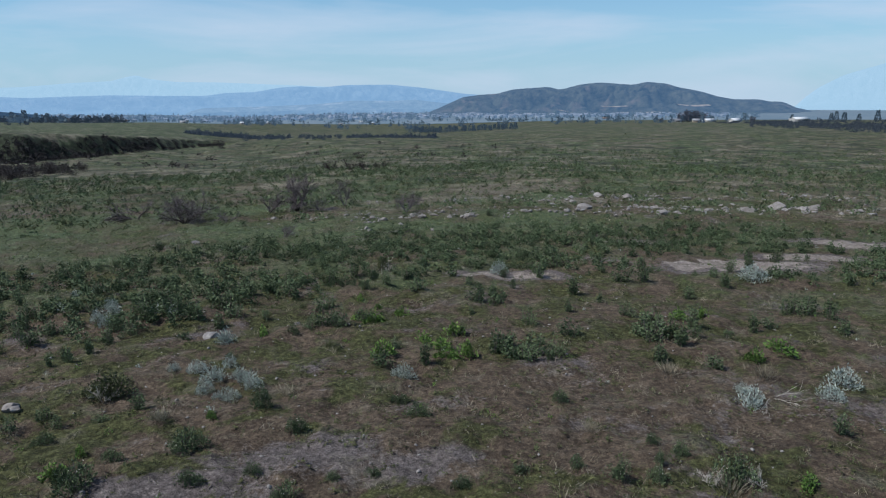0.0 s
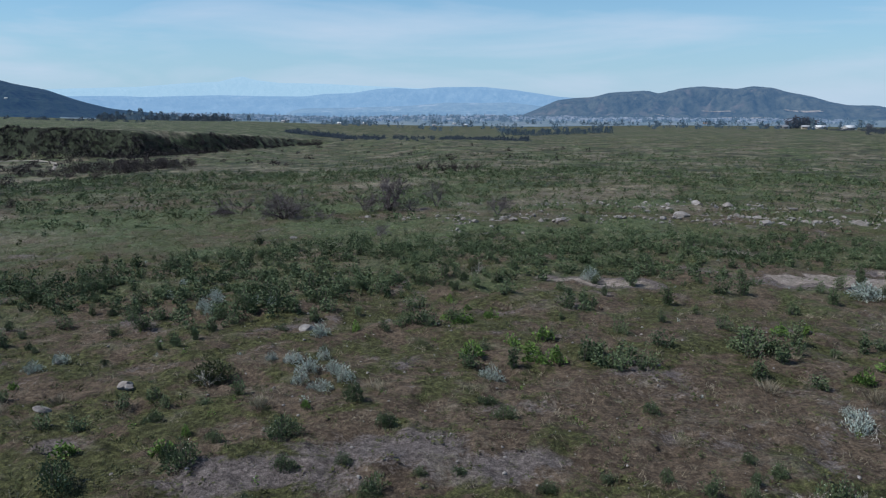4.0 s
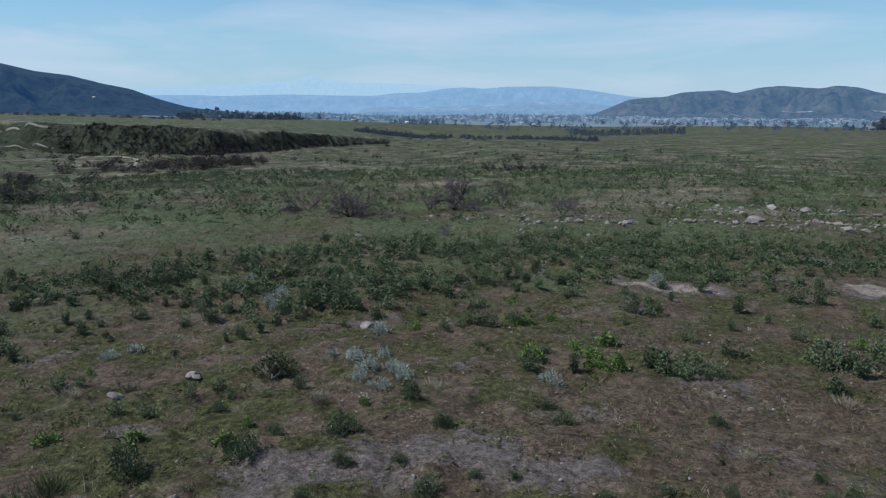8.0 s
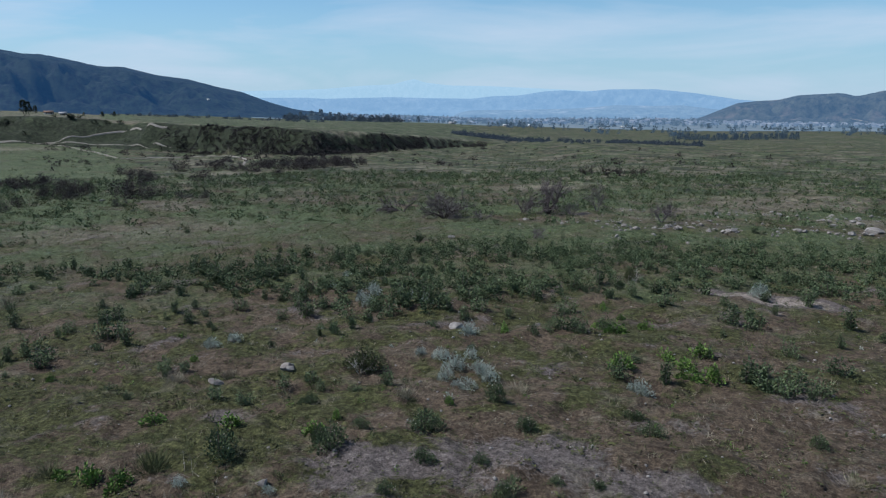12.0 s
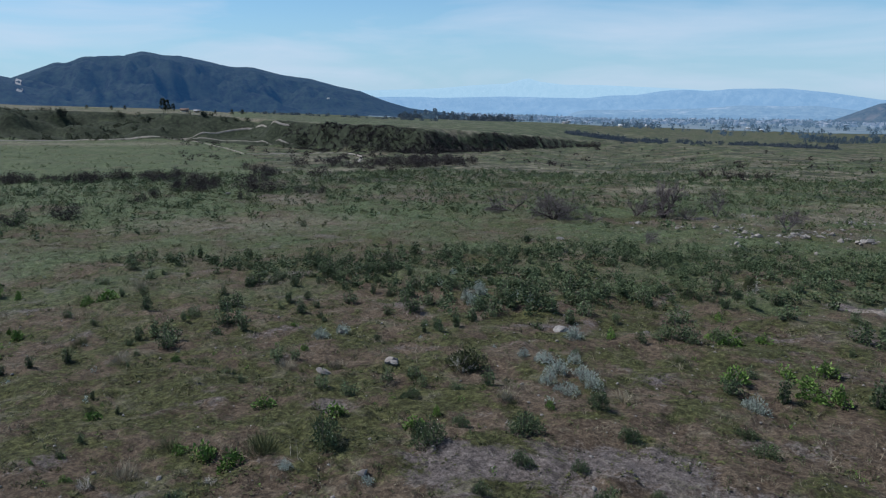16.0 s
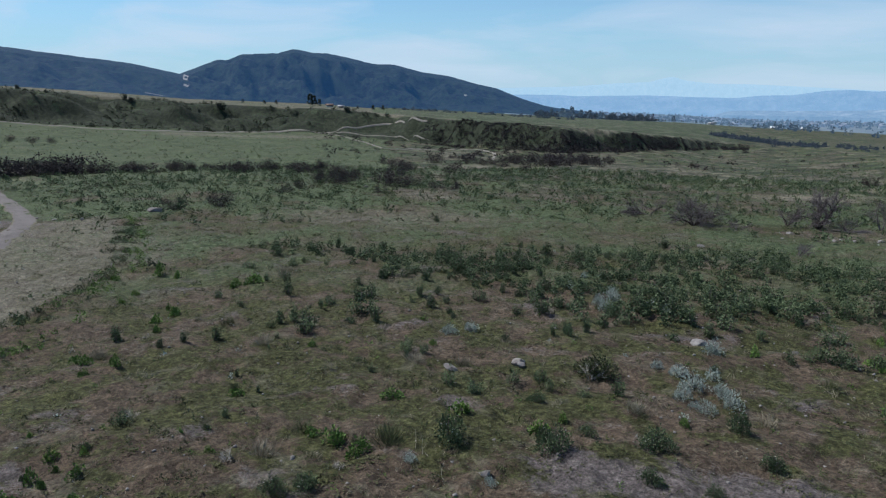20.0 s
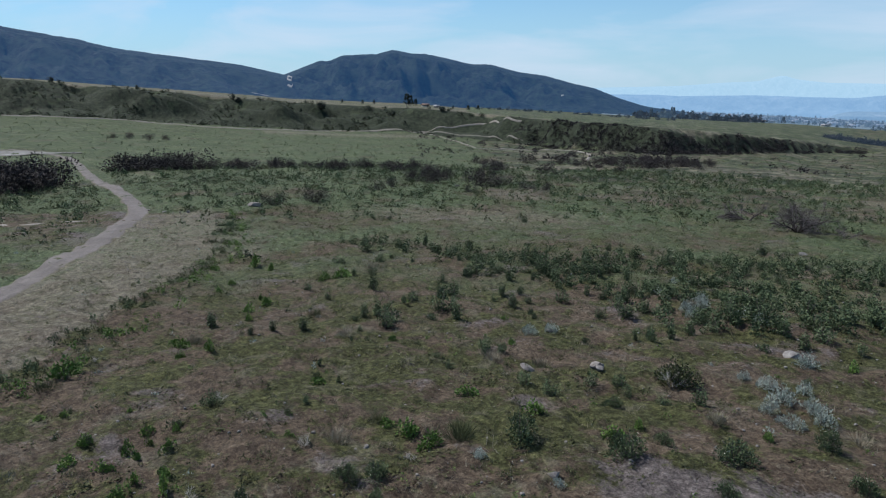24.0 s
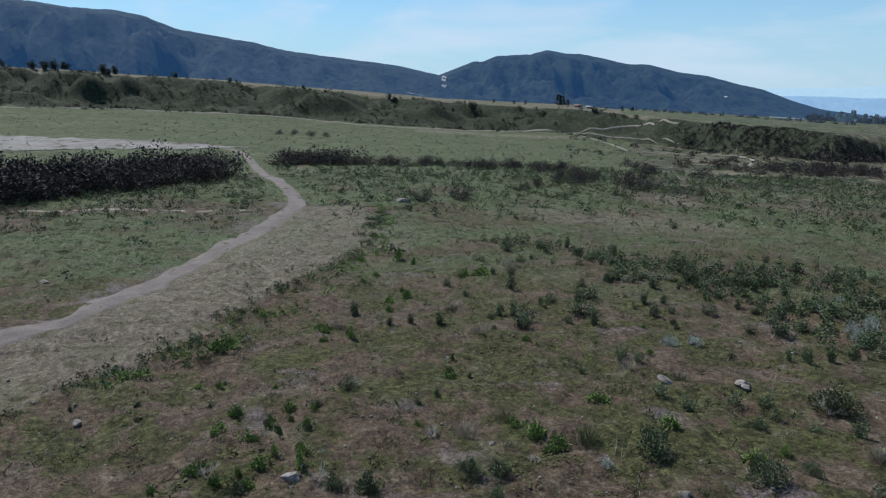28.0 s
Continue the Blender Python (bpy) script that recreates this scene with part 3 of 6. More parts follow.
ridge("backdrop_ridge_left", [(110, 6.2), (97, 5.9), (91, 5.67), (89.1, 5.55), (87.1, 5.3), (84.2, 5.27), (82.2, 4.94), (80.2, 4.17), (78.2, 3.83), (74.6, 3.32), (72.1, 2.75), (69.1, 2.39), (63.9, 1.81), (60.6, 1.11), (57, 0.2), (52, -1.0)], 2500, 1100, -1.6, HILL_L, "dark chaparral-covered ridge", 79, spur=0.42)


# ---------------------------------------------------------------- growing things
RNG = np.random.default_rng(7)


def unit(v):
    return v / np.maximum(np.linalg.norm(v, axis=-1, keepdims=True), 1e-9)


def leaves(p, d, length, width, rng, bend=0.15):
    """Pointed leaves: p their bases, d their ways. Each is a bent blade of four corners."""
    n = len(p)
    d = unit(d)
    s = unit(np.cross(d, rng.normal(size=(n, 3)))) * (np.asarray(width) * np.ones(n))[:, None]
    ln = (np.asarray(length) * np.ones(n))[:, None]
    up = unit(np.cross(s, d)) * bend * ln
    v = np.stack([p, p + d * ln * 0.5 + s + up, p + d * ln, p + d * ln * 0.5 - s + up], 1)
    return v.reshape(-1, 3), np.arange(4 * n).reshape(-1, 4)


def tube(points, radii, sides=4):
    """A tapered, bent rod."""
    pts, rad = np.asarray(points, float), np.asarray(radii, float)
    d = unit(np.gradient(pts, axis=0))
    ref = np.where(np.abs(d[:, 2:3]) > 0.9, [[1.0, 0, 0]], [[0, 0, 1.0]])
    a = unit(np.cross(d, ref))
    b = np.cross(d, a)
    t = np.arange(sides) * 2 * np.pi / sides
    v = pts[:, None] + rad[:, None, None] * (np.cos(t)[None, :, None] * a[:, None] + np.sin(t)[None, :, None] * b[:, None])
    return v.reshape(-1, 3), grid_faces(len(pts), sides, True)


def joined(pieces):
    vs, fs, n = [], [], 0
    for v, f in pieces:
        vs.append(v)
        fs.append(np.asarray(f) + n)
        n += len(v)
    return np.concatenate(vs), np.concatenate(fs)


def scattered(shapes, x, y, size, rng, squash=1.0, sink=0.03):
    """Many copies of the shapes, as one pair of arrays, standing on the ground."""
    z = ground_z(x, y)
    pick = rng.integers(len(shapes), size=len(x))
    out = []
    for k, (v, f) in enumerate(shapes):
        m = np.where(pick == k)[0]
        if not len(m):
            continue
        a = rng.uniform(0, 6.283, len(m))
        c, s = np.cos(a)[:, None], np.sin(a)[:, None]
        sz = size[m][:, None]
        w = np.stack([(v[None, :, 0] * c - v[None, :, 1] * s) * sz, (v[None, :, 0] * s + v[None, :, 1] * c) * sz, v[None, :, 2] * sz * squash], 2)
        w += np.stack([x[m], y[m], z[m] - sink], 1)[:, None]
        out.append((w.reshape(-1, 3), (f[None] + (np.arange(len(m)) * len(v))[:, None, None]).reshape(-1, f.shape[1])))
    return joined(out)


def mound_shape(rng, n=300, leaf=0.1, wide=0.025, lumps=7, up=0.7, spread=0.36, loose=0.35, fat=1.0):
    """A bush one metre high that is leafy down to the ground: lumps of uneven height, side by side."""
    lp, ld, rods = [], [], []
    for k in range(lumps):
        a, q = rng.uniform(0, 6.283), spread * math.sqrt(rng.uniform(0, 1)) * (k > 0)
        c = np.array([math.cos(a) * q, math.sin(a) * q, 0])
        rad, h = rng.uniform(0.16, 0.3) * fat, (1 - 1.1 * q * rng.uniform(0.4, 1)) * (1.0 if k == 0 else rng.uniform(0.55, 1.0))
        u = unit(rng.normal(size=(n // lumps, 3)))
        u[:, 2] = np.abs(u[:, 2])
        p = c + u * [rad, rad, 0.88 * h] * (1 - loose * rng.uniform(0, 1, (len(u), 1)) ** 1.5)
        lp.append(p)
        ld.append(u * [1, 1, 0.5] + [0, 0, up] + rng.normal(0, 0.35, u.shape))
        t = np.linspace(0, 1, 4)[:, None]
        rods.append(tube(c * (0.3 + 0.7 * t) + np.array([0, 0, 0.8 * h]) * t + rng.normal(0, 0.02, (4, 3)) * t, np.linspace(0.02, 0.006, 4), 3))
    lp, ld = np.concatenate(lp), np.concatenate(ld)
    m = len(lp)
    return joined(rods), leaves(lp, ld, leaf * rng.uniform(0.6, 1.35, m), wide * rng.uniform(0.7, 1.3, m), rng)


def plume_shape(rng, plumes=8, n=420, leaf=0.075, wide=0.02, base=0.3, fat=0.17):
    """A bushy shrub one metre high: leafy plumes side by side, round below and thinner to the top."""
    rods, lp, ld = [], [], []
    for k in range(plumes):
        a, q = rng.uniform(0, 6.283), base * math.sqrt(rng.uniform(0, 1)) * (k > 0)
        h = (1.0 if k == 0 else rng.uniform(0.5, 0.95)) * (1 - 0.7 * q)
        out = np.array([math.cos(a), math.sin(a), 0.0])
        t = np.linspace(0, 1, 3)[:, None]
        pts = out * q * (0.7 + 0.6 * t) + np.array([0, 0, 0.92 * h]) * t + rng.normal(0, 0.03, (3, 3)) * t
        rods.append(tube(pts, np.linspace(0.016, 0.005, 3), 3))
        m = n // plumes
        u = rng.uniform(0, 1, m)
        axis = np.stack([np.interp(u, t[:, 0], pts[:, i]) for i in range(3)], 1)
        side = unit(rng.normal(size=(m, 3)) * [1, 1, 0.25])
        rad = fat * rng.uniform(0.8, 1.2) * (0.35 + 0.75 * np.sin(np.pi * np.clip(u * 0.8 + 0.12, 0, 1))) * rng.uniform(0.3, 1.0, m)
        lp.append(axis + side * rad[:, None])
        ld.append(side + [0, 0, 0.55] + rng.normal(0, 0.35, (m, 3)))
    lp, ld = np.concatenate(lp), np.concatenate(ld)
    m = len(lp)
    return joined(rods), leaves(lp, ld, leaf * rng.uniform(0.6, 1.3, m), wide * rng.uniform(0.7, 1.3, m), rng)


def twigs(rng, root, way, length, radius, depth, spread, out, sides=4, lift=0.15):
    """Dead wood: a bent limb that forks down to thin twigs, gathered in out by depth."""
    n = 5 if depth > 0 else 3
    t = np.linspace(0, 1, n)[:, None]
    bend = rng.normal(0, 0.16, 3)
    pts = root + way * length * t + bend * length * t**2 + rng.normal(0, 0.025, (n, 3)) * length * t + np.array([0, 0, lift]) * length * t**2
    out.setdefault(depth, []).append(tube(pts, np.linspace(radius, radius * 0.45, n), sides if depth > 1 else 3))
    if depth <= 0:
        return
    for k in range(5 if depth > 1 else 10):
        u = rng.uniform(0.3, 1.0)
        p = np.array([np.interp(u, t[:, 0], pts[:, i]) for i in range(3)])
        w = unit(way + rng.normal(0, spread, 3))
        twigs(rng, p, w, length * rng.uniform(0.45, 0.7), radius * 0.45, depth - 1, spread, out, sides, lift)


def place(ob, x, y, size, rng, tilt=0.06, sink=0.02, stretch=0.15):
    turn = Euler((rng.normal(0, tilt), rng.normal(0, tilt), rng.uniform(0, 6.283)))
    s = Vector((size * rng.uniform(1 - stretch, 1 + stretch), size * rng.uniform(1 - stretch, 1 + stretch), size))
    return Matrix.LocRotScale((x, y, gz(x, y) - sink), turn, s)


def make_plant(name, shape, stem_mat, leaf_mat, label, category, group, extra=()):
    ob = tagged(new(name), label, category, group)
    (sv, sf), (lv, lf) = shape
    part("woody_base", quick("woody_base", sv, sf, (stem_mat,)), ob)
    foliage = part("foliage", quick("foliage", lv, lf, (leaf_mat,)), ob)
    for pname, me, lab in extra:
        tagged(part(pname, me, foliage, lab), kind="stuff")
    return ob


def plant_all(makers, spots, rng, **how):
    """The first spots take the makers' own plants, the others copies of them."""
    made = []
    for i, (x, y, s) in enumerate(spots):
        if i < len(makers):
            ob = makers[i]()
            made.append(ob)
            ob.matrix_basis = place(ob, x, y, s, rng, **how)
        else:
            first = made[int(rng.integers(len(made)))]
            copy_thing(first, place(None, x, y, s, rng, **how) @ Matrix.Diagonal((1 / first.scale[0], 1 / first.scale[1], 1 / first.scale[2], 1)))


def spots_of(*lists):
    return [s for one in lists for s in one]


SHRUBS = spots_of(
    [(-4.6, 16.3, 0.68), (-3.5, 15.1, 0.48), (-4.0, 13.0, 0.34), (-1.2, 16.9, 0.41), (-1.5, 12.9, 0.29), (-0.6, 19.7, 0.69), (2.1, 20.3, 0.71), (2.5, 19.8, 0.61), (3.2, 19.9, 0.46), (2.9, 16.6, 0.43), (1.0, 24.9, 0.33), (8.0, 30.4, 0.74), (9.0, 30.5, 0.79), (6.8, 21.6, 1.12), (7.4, 21.8, 0.99), (7.6, 21.2, 0.98), (6.5, 19.9, 0.59), (8.3, 21.9, 0.58), (8.0, 19.4, 0.53), (10.6, 22.8, 0.73), (11.2, 23.0, 0.46), (13.2, 25.4, 1.16), (13.7, 25.2, 0.77), (14.2, 24.5, 0.76), (2.7, 13.1, 0.37), (1.5, 13.0, 0.35), (5.7, 12.5, 0.89), (5.0, 13.6, 0.41), (9.2, 14.9, 0.48), (-4.3, 23.9, 1.04), (-3.7, 23.9, 0.66), (-2.5, 29.9, 0.57)],
    [(-3.4, 29.2, 0.52), (-6.8, 28.8, 0.88), (-9.8, 28.8, 0.81), (-8.0, 25.1, 0.95), (-10.5, 25.6, 0.99), (-11.0, 24.8, 1.14), (-9.1, 24.8, 0.71), (-8.1, 24.0, 0.54), (3.0, 29.3, 0.52), (1.5, 28.7, 0.43), (3.4, 12.5, 0.48), (4.2, 12.5, 0.43), (13.6, 22.5, 0.55), (9.4, 22.1, 0.37), (14.3, 30.7, 0.43), (17.2, 35.4, 0.91), (16.0, 35.7, 0.90), (7.6, 32.5, 0.39), (4.4, 32.6, 0.38), (0.3, 12.4, 0.33), (-2.3, 12.7, 0.33), (-3.1, 12.0, 0.56), (-6.4, 30.4, 0.91), (-5.2, 30.9, 0.83), (-4.3, 32.2, 0.76), (-15.0, 29.2, 0.58), (-7.3, 12.5, 0.76), (-7.9, 13.0, 0.42), (-0.7, 15.9, 0.49), (0.6, 22.2, 0.41), (-1.9, 19.8, 0.57), (1.6, 20.7, 0.72)],
    [(2.0, 21.2, 0.60), (2.7, 20.5, 0.78), (3.4, 20.5, 0.59), (4.1, 22.1, 0.56), (-5.2, 23.0, 0.40), (-6.7, 25.0, 0.47), (-6.7, 20.5, 0.27), (-4.8, 23.6, 0.44), (-2.6, 24.2, 0.37), (-3.0, 24.8, 0.91), (-1.1, 34.0, 0.44), (-19.3, 15.3, 0.75), (-20.4, 15.5, 0.70), (-20.8, 15.1, 0.54), (-23.3, 17.4, 0.60), (-21.0, 17.7, 0.49), (-20.7, 19.6, 0.68), (-20.6, 18.9, 0.58), (-19.2, 17.8, 0.95), (-18.1, 17.4, 0.61), (-18.6, 16.8, 0.38), (-14.9, 15.7, 0.47), (-14.4, 15.9, 0.40), (-13.2, 18.8, 0.31), (-10.9, 14.2, 0.41), (-11.7, 14.1, 0.48), (-10.6, 15.6, 0.43), (-10.0, 16.2, 0.43), (-12.7, 21.2, 0.27), (-15.0, 22.2, 0.40), (-14.3, 22.8, 0.65), (-17.3, 22.8, 0.51)],
    [(-18.0, 20.4, 0.57), (-16.9, 20.3, 0.32), (-19.4, 21.3, 0.51), (-18.9, 21.9, 0.34), (-29.2, 26.3, 0.57), (-31.2, 27.1, 0.95), (-23.4, 23.7, 0.78), (-23.1, 22.7, 0.57), (-22.6, 23.9, 0.48), (-21.5, 24.0, 0.57), (-20.9, 25.0, 0.34), (-17.6, 24.8, 0.50), (-29.3, 29.0, 0.95), (-22.1, 27.2, 0.82), (-11.9, 20.7, 0.41), (-11.4, 21.2, 0.59), (-11.4, 22.5, 0.54), (-11.0, 23.5, 0.47), (-8.8, 22.6, 0.44), (-26.2, 19.5, 0.42), (-29.3, 22.3, 0.53), (-29.6, 23.3, 0.33), (-28.3, 23.7, 0.32), (-7.2, 13.7, 0.37), (-9.5, 15.7, 0.36), (-8.4, 15.7, 0.29), (-11.4, 27.4, 0.70), (-10.0, 25.2, 0.65), (-11.9, 26.1, 0.77), (-26.4, 25.4, 0.42), (-5.4, 11.2, 0.37), (4.5, 31.8, 0.94)],
    [(2.0, 27.0, 0.73), (1.3, 27.0, 0.65), (-18.9, 14.7, 0.66), (-20.6, 12.3, 0.44), (-20.8, 17.1, 0.36), (-20.6, 14.6, 0.34), (-26.6, 18.7, 0.38), (-23.3, 23.2, 0.42), (-23.0, 24.8, 0.49), (-19.2, 20.6, 0.34), (-17.9, 21.2, 0.33), (-16.4, 19.9, 0.28), (-14.5, 15.3, 0.29), (-12.0, 20.0, 0.36), (-11.6, 20.3, 0.50), (-9.3, 14.8, 0.40), (-16.2, 7.0, 0.41), (-21.1, 10.6, 0.36), (-20.9, 11.3, 0.36), (-23.1, 10.1, 0.54), (-18.3, 4.2, 0.15), (-16.0, 4.0, 0.28), (-16.8, 3.5, 0.23), (-11.0, 5.3, 0.56), (-11.4, 4.7, 0.37), (-12.3, 3.0, 0.38), (-15.4, 5.8, 0.22), (-15.3, 4.5, 0.22), (-14.7, 8.9, 0.23), (-16.9, 10.7, 0.25), (-15.6, 10.5, 0.22), (-14.4, 8.2, 0.20)],
    [(-15.2, 13.9, 0.20), (-24.9, 29.1, 0.66), (-23.6, 28.6, 0.54), (-22.2, 28.3, 0.42), (-19.9, 27.6, 0.44), (-18.8, 27.4, 0.58), (-21.0, 31.2, 0.65), (-18.1, 12.7, 0.19), (-18.8, 0.4, 0.22), (-17.0, 1.8, 0.18), (-26.1, 15.8, 0.45), (-17.7, 1.9, 0.23), (-23.1, 21.2, 0.33), (-15.2, 23.6, 0.58), (-16.1, 26.3, 0.50), (-13.8, 24.2, 0.33), (-9.4, 11.3, 0.77), (-7.9, 16.6, 0.48), (-19.2, 28.5, 0.60), (-14.2, 13.5, 0.27), (-10.7, 7.4, 0.48), (-10.4, 7.9, 0.48), (-9.6, 7.4, 0.37), (-5.8, 14.2, 0.63), (-23.9, 15.5, 0.34), (-29.9, 20.1, 0.52), (-32.3, 23.5, 0.80), (-25.5, 26.2, 0.74), (-18.9, 13.6, 0.21), (-5.2, 12.7, 0.44), (-1.6, 21.3, 0.40), (-4.8, 26.8, 0.65)],
    [(3.0, 23.5, 0.58), (-8.1, 28.3, 0.61), (-8.9, 30.3, 0.74), (-1.1, 28.2, 0.58), (1.2, 29.6, 0.44), (2.8, 31.9, 0.56), (6.7, 22.3, 0.71), (7.3, 23.2, 1.03), (8.6, 23.0, 0.74), (10.2, 28.0, 0.61), (2.0, 27.8, 0.58), (5.6, 28.9, 0.78), (6.2, 26.8, 0.41), (4.7, 25.2, 0.46), (6.7, 24.5, 0.53), (13.7, 32.4, 0.71), (14.8, 33.0, 0.73), (12.4, 31.1, 0.48), (12.2, 29.3, 0.74), (4.5, 14.0, 0.31), (4.4, 13.1, 0.34)],
)
SILVER = spots_of(
    [(7.9, 16.6, 0.57), (7.9, 17.4, 0.27), (10.1, 17.0, 0.50), (10.9, 17.8, 0.59), (-13.1, 25.2, 0.47), (-12.8, 26.0, 0.45), (-11.1, 25.9, 0.37), (-10.8, 26.9, 0.31), (-10.2, 25.2, 0.41), (-13.3, 26.7, 0.39), (-12.5, 24.8, 0.42), (-15.8, 29.0, 0.31), (-15.4, 29.8, 0.31), (-7.2, 19.1, 0.39), (-6.6, 18.5, 0.50), (-5.9, 17.4, 0.45), (-5.8, 18.5, 0.40), (-9.6, 10.2, 0.24), (-7.7, 10.6, 0.19), (-6.5, 17.7, 0.37), (-14.8, 19.0, 0.37), (-15.2, 18.2, 0.43), (-15.2, 26.6, 0.36), (-6.5, 19.9, 0.39), (-5.4, 18.0, 0.48), (-8.0, 19.4, 0.26), (-7.2, 21.9, 0.49), (14.1, 30.7, 0.78), (-1.2, 18.8, 0.48), (2.7, 32.3, 0.66)],
)
FRESH = spots_of(
    [(0.1, 20.2, 0.38), (-0.7, 21.9, 0.35), (8.4, 24.0, 0.40), (9.4, 24.4, 0.38), (9.4, 19.9, 0.41), (10.4, 20.5, 0.42), (-3.2, 25.0, 0.34), (-6.2, 22.8, 0.32), (7.2, 12.5, 0.30), (-2.6, 26.2, 0.22), (-10.4, 12.9, 0.31), (-11.6, 9.8, 0.37), (-10.8, 9.8, 0.36), (-8.2, 13.2, 0.37), (-1.9, 20.3, 0.52), (-0.1, 20.8, 0.37), (-1.6, 25.4, 0.37), (-12.3, 9.7, 0.21), (-14.8, 16.9, 0.25), (-26.9, 18.2, 0.49), (-27.0, 17.3, 0.38), (-25.4, 13.5, 0.38), (-23.6, 11.8, 0.32), (-25.9, 13.5, 0.28), (-28.3, 12.7, 0.26), (-29.7, 14.0, 0.27), (-33.5, 14.9, 0.30), (-20.4, 7.9, 0.27), (-17.2, 13.7, 0.21), (-20.5, 8.9, 0.35), (-12.4, 12.5, 0.29), (-16.9, 18.8, 0.18)],
    [(-14.4, 4.5, 0.26), (-14.4, 5.2, 0.26), (-15.0, 5.0, 0.24), (-15.2, 5.7, 0.20), (-15.9, 3.9, 0.27), (-13.3, 4.7, 0.22), (-13.6, 2.5, 0.30), (-13.2, 4.1, 0.25), (-13.1, 7.5, 0.19), (-18.0, 4.0, 0.19), (-18.3, 3.5, 0.14), (-14.5, 7.6, 0.11), (-17.2, 5.3, 0.14), (-32.5, 16.6, 0.63), (-31.2, 16.8, 0.41), (-24.6, 12.3, 0.36), (-21.8, 8.4, 0.36), (-21.2, 4.8, 0.47), (-15.7, 9.9, 0.26), (-15.7, 5.2, 0.27), (-14.9, 4.5, 0.32), (-14.3, 3.8, 0.26), (-15.0, 3.3, 0.26), (-12.8, 2.8, 0.27), (-13.2, 1.6, 0.24), (-12.9, 3.2, 0.19), (-12.9, 3.7, 0.24), (-12.5, 4.4, 0.34), (-12.4, 3.3, 0.19), (-8.1, 14.1, 0.27), (0.3, 22.2, 0.41), (0.7, 20.4, 0.49)],
    [(-3.5, 27.8, 0.33), (-5.7, 15.7, 0.22), (2.0, 20.6, 0.26), (-2.5, 24.2, 0.44)],
)
BRUSH = spots_of(
    [(5.2, 12.4, 0.58), (6.2, 12.4, 0.60), (7.6, 16.7, 0.36), (-9.1, 17.3, 0.87), (-2.7, 33.3, 0.78), (-11.9, 4.6, 0.47), (-10.5, 9.0, 0.35), (-22.2, 5.9, 0.28), (-13.4, 2.7, 0.58), (-12.6, 7.6, 0.51), (-16.5, 7.4, 0.47)],
)
STONES = spots_of(
    [(-5.4, 24.6, 0.43), (-7.9, 22.6, 0.69), (-11.3, 16.9, 0.71), (-12.6, 15.2, 0.62), (-11.1, 16.7, 0.49), (-12.1, 4.1, 0.66), (-11.6, 8.6, 0.24), (-35.8, -0.0, 0.83), (-7.9, 10.7, 0.37), (-37.1, 3.2, 0.31), (-17.7, 0.5, 0.37), (-14.9, 19.0, 0.42)],
)


def clear_of_road(x, y):
    return (dist_line(x, y, ROAD_LINE) > 2.2) & (dist_line(x, y, [(-160, 38), (-215, 12), (-300, -20)]) > 4)


def dense_band(x, y):
    """How thickly the grey-green shrubs stand, 0..1."""
    az, r = az_r(x, y)
    n = fbm(x, y, 9.0, 91) * 0.6 + fbm(x, y, 3.3, 93) * 0.4
    # a thick belt across the field, from the far left to the bare patches
    start = np.interp(az, [-40, -20, 0, 10, 20, 30, 36, 45, 60], [34, 33, 31, 28, 25, 25, 30, 34, 44])
    end = np.interp(az, [-40, -20, 0, 10, 20, 30, 36, 45, 60], [54, 52, 48, 46, 46, 44, 42, 42, 46])
    belt = np.clip((r - start) / 3, 0, 1) * np.clip((end - r) / 4, 0, 1)
    d = belt * np.clip(0.75 + 0.9 * n, 0, 1)
    field = np.clip((r - 52) / 10, 0, 1) * np.clip(0.5 + 0.85 * n, 0, 1) * np.where(az > 38, 0.75, 1.0)
    bare, green, straw = masks(x, y)[:3]
    return np.maximum(d, field) * (1 - np.clip(bare * 1.3, 0, 1)) * (1 - 0.75 * np.clip(straw, 0, 1))


def sample(n, r0, r1, az0, az1, rng, power=1.0):
    """Points at random in a sector; power 1: even over the area, less: thicker near by."""
    r = (rng.uniform(r0 ** (2 * power), r1 ** (2 * power), n)) ** (1 / (2 * power))
    a = np.radians(rng.uniform(az0, az1, n))
    return -np.sin(a) * r, np.cos(a) * r


GREY_SHAPES = [plume_shape(np.random.default_rng(100 + k), 6 + 2 * (k % 4), 440, 0.08, 0.032, 0.22 + 0.08 * (k % 3), 0.16 + 0.02 * (k % 2)) for k in range(8)]
SILVER_SHAPES = [mound_shape(np.random.default_rng(120 + k), 760, 0.085, 0.021, 10, 0.6, 0.4, 0.35, 1.25) for k in range(3)]
FRESH_SHAPES = [mound_shape(np.random.default_rng(130 + k), 300, 0.15, 0.045, 7, 0.5, 0.45) for k in range(4)]
FLOWER_SHAPES = [mound_shape(np.random.default_rng(140 + k), 1150, 0.07, 0.02, 11, 0.7, 0.4, 0.4, 1.1) for k in range(4)]


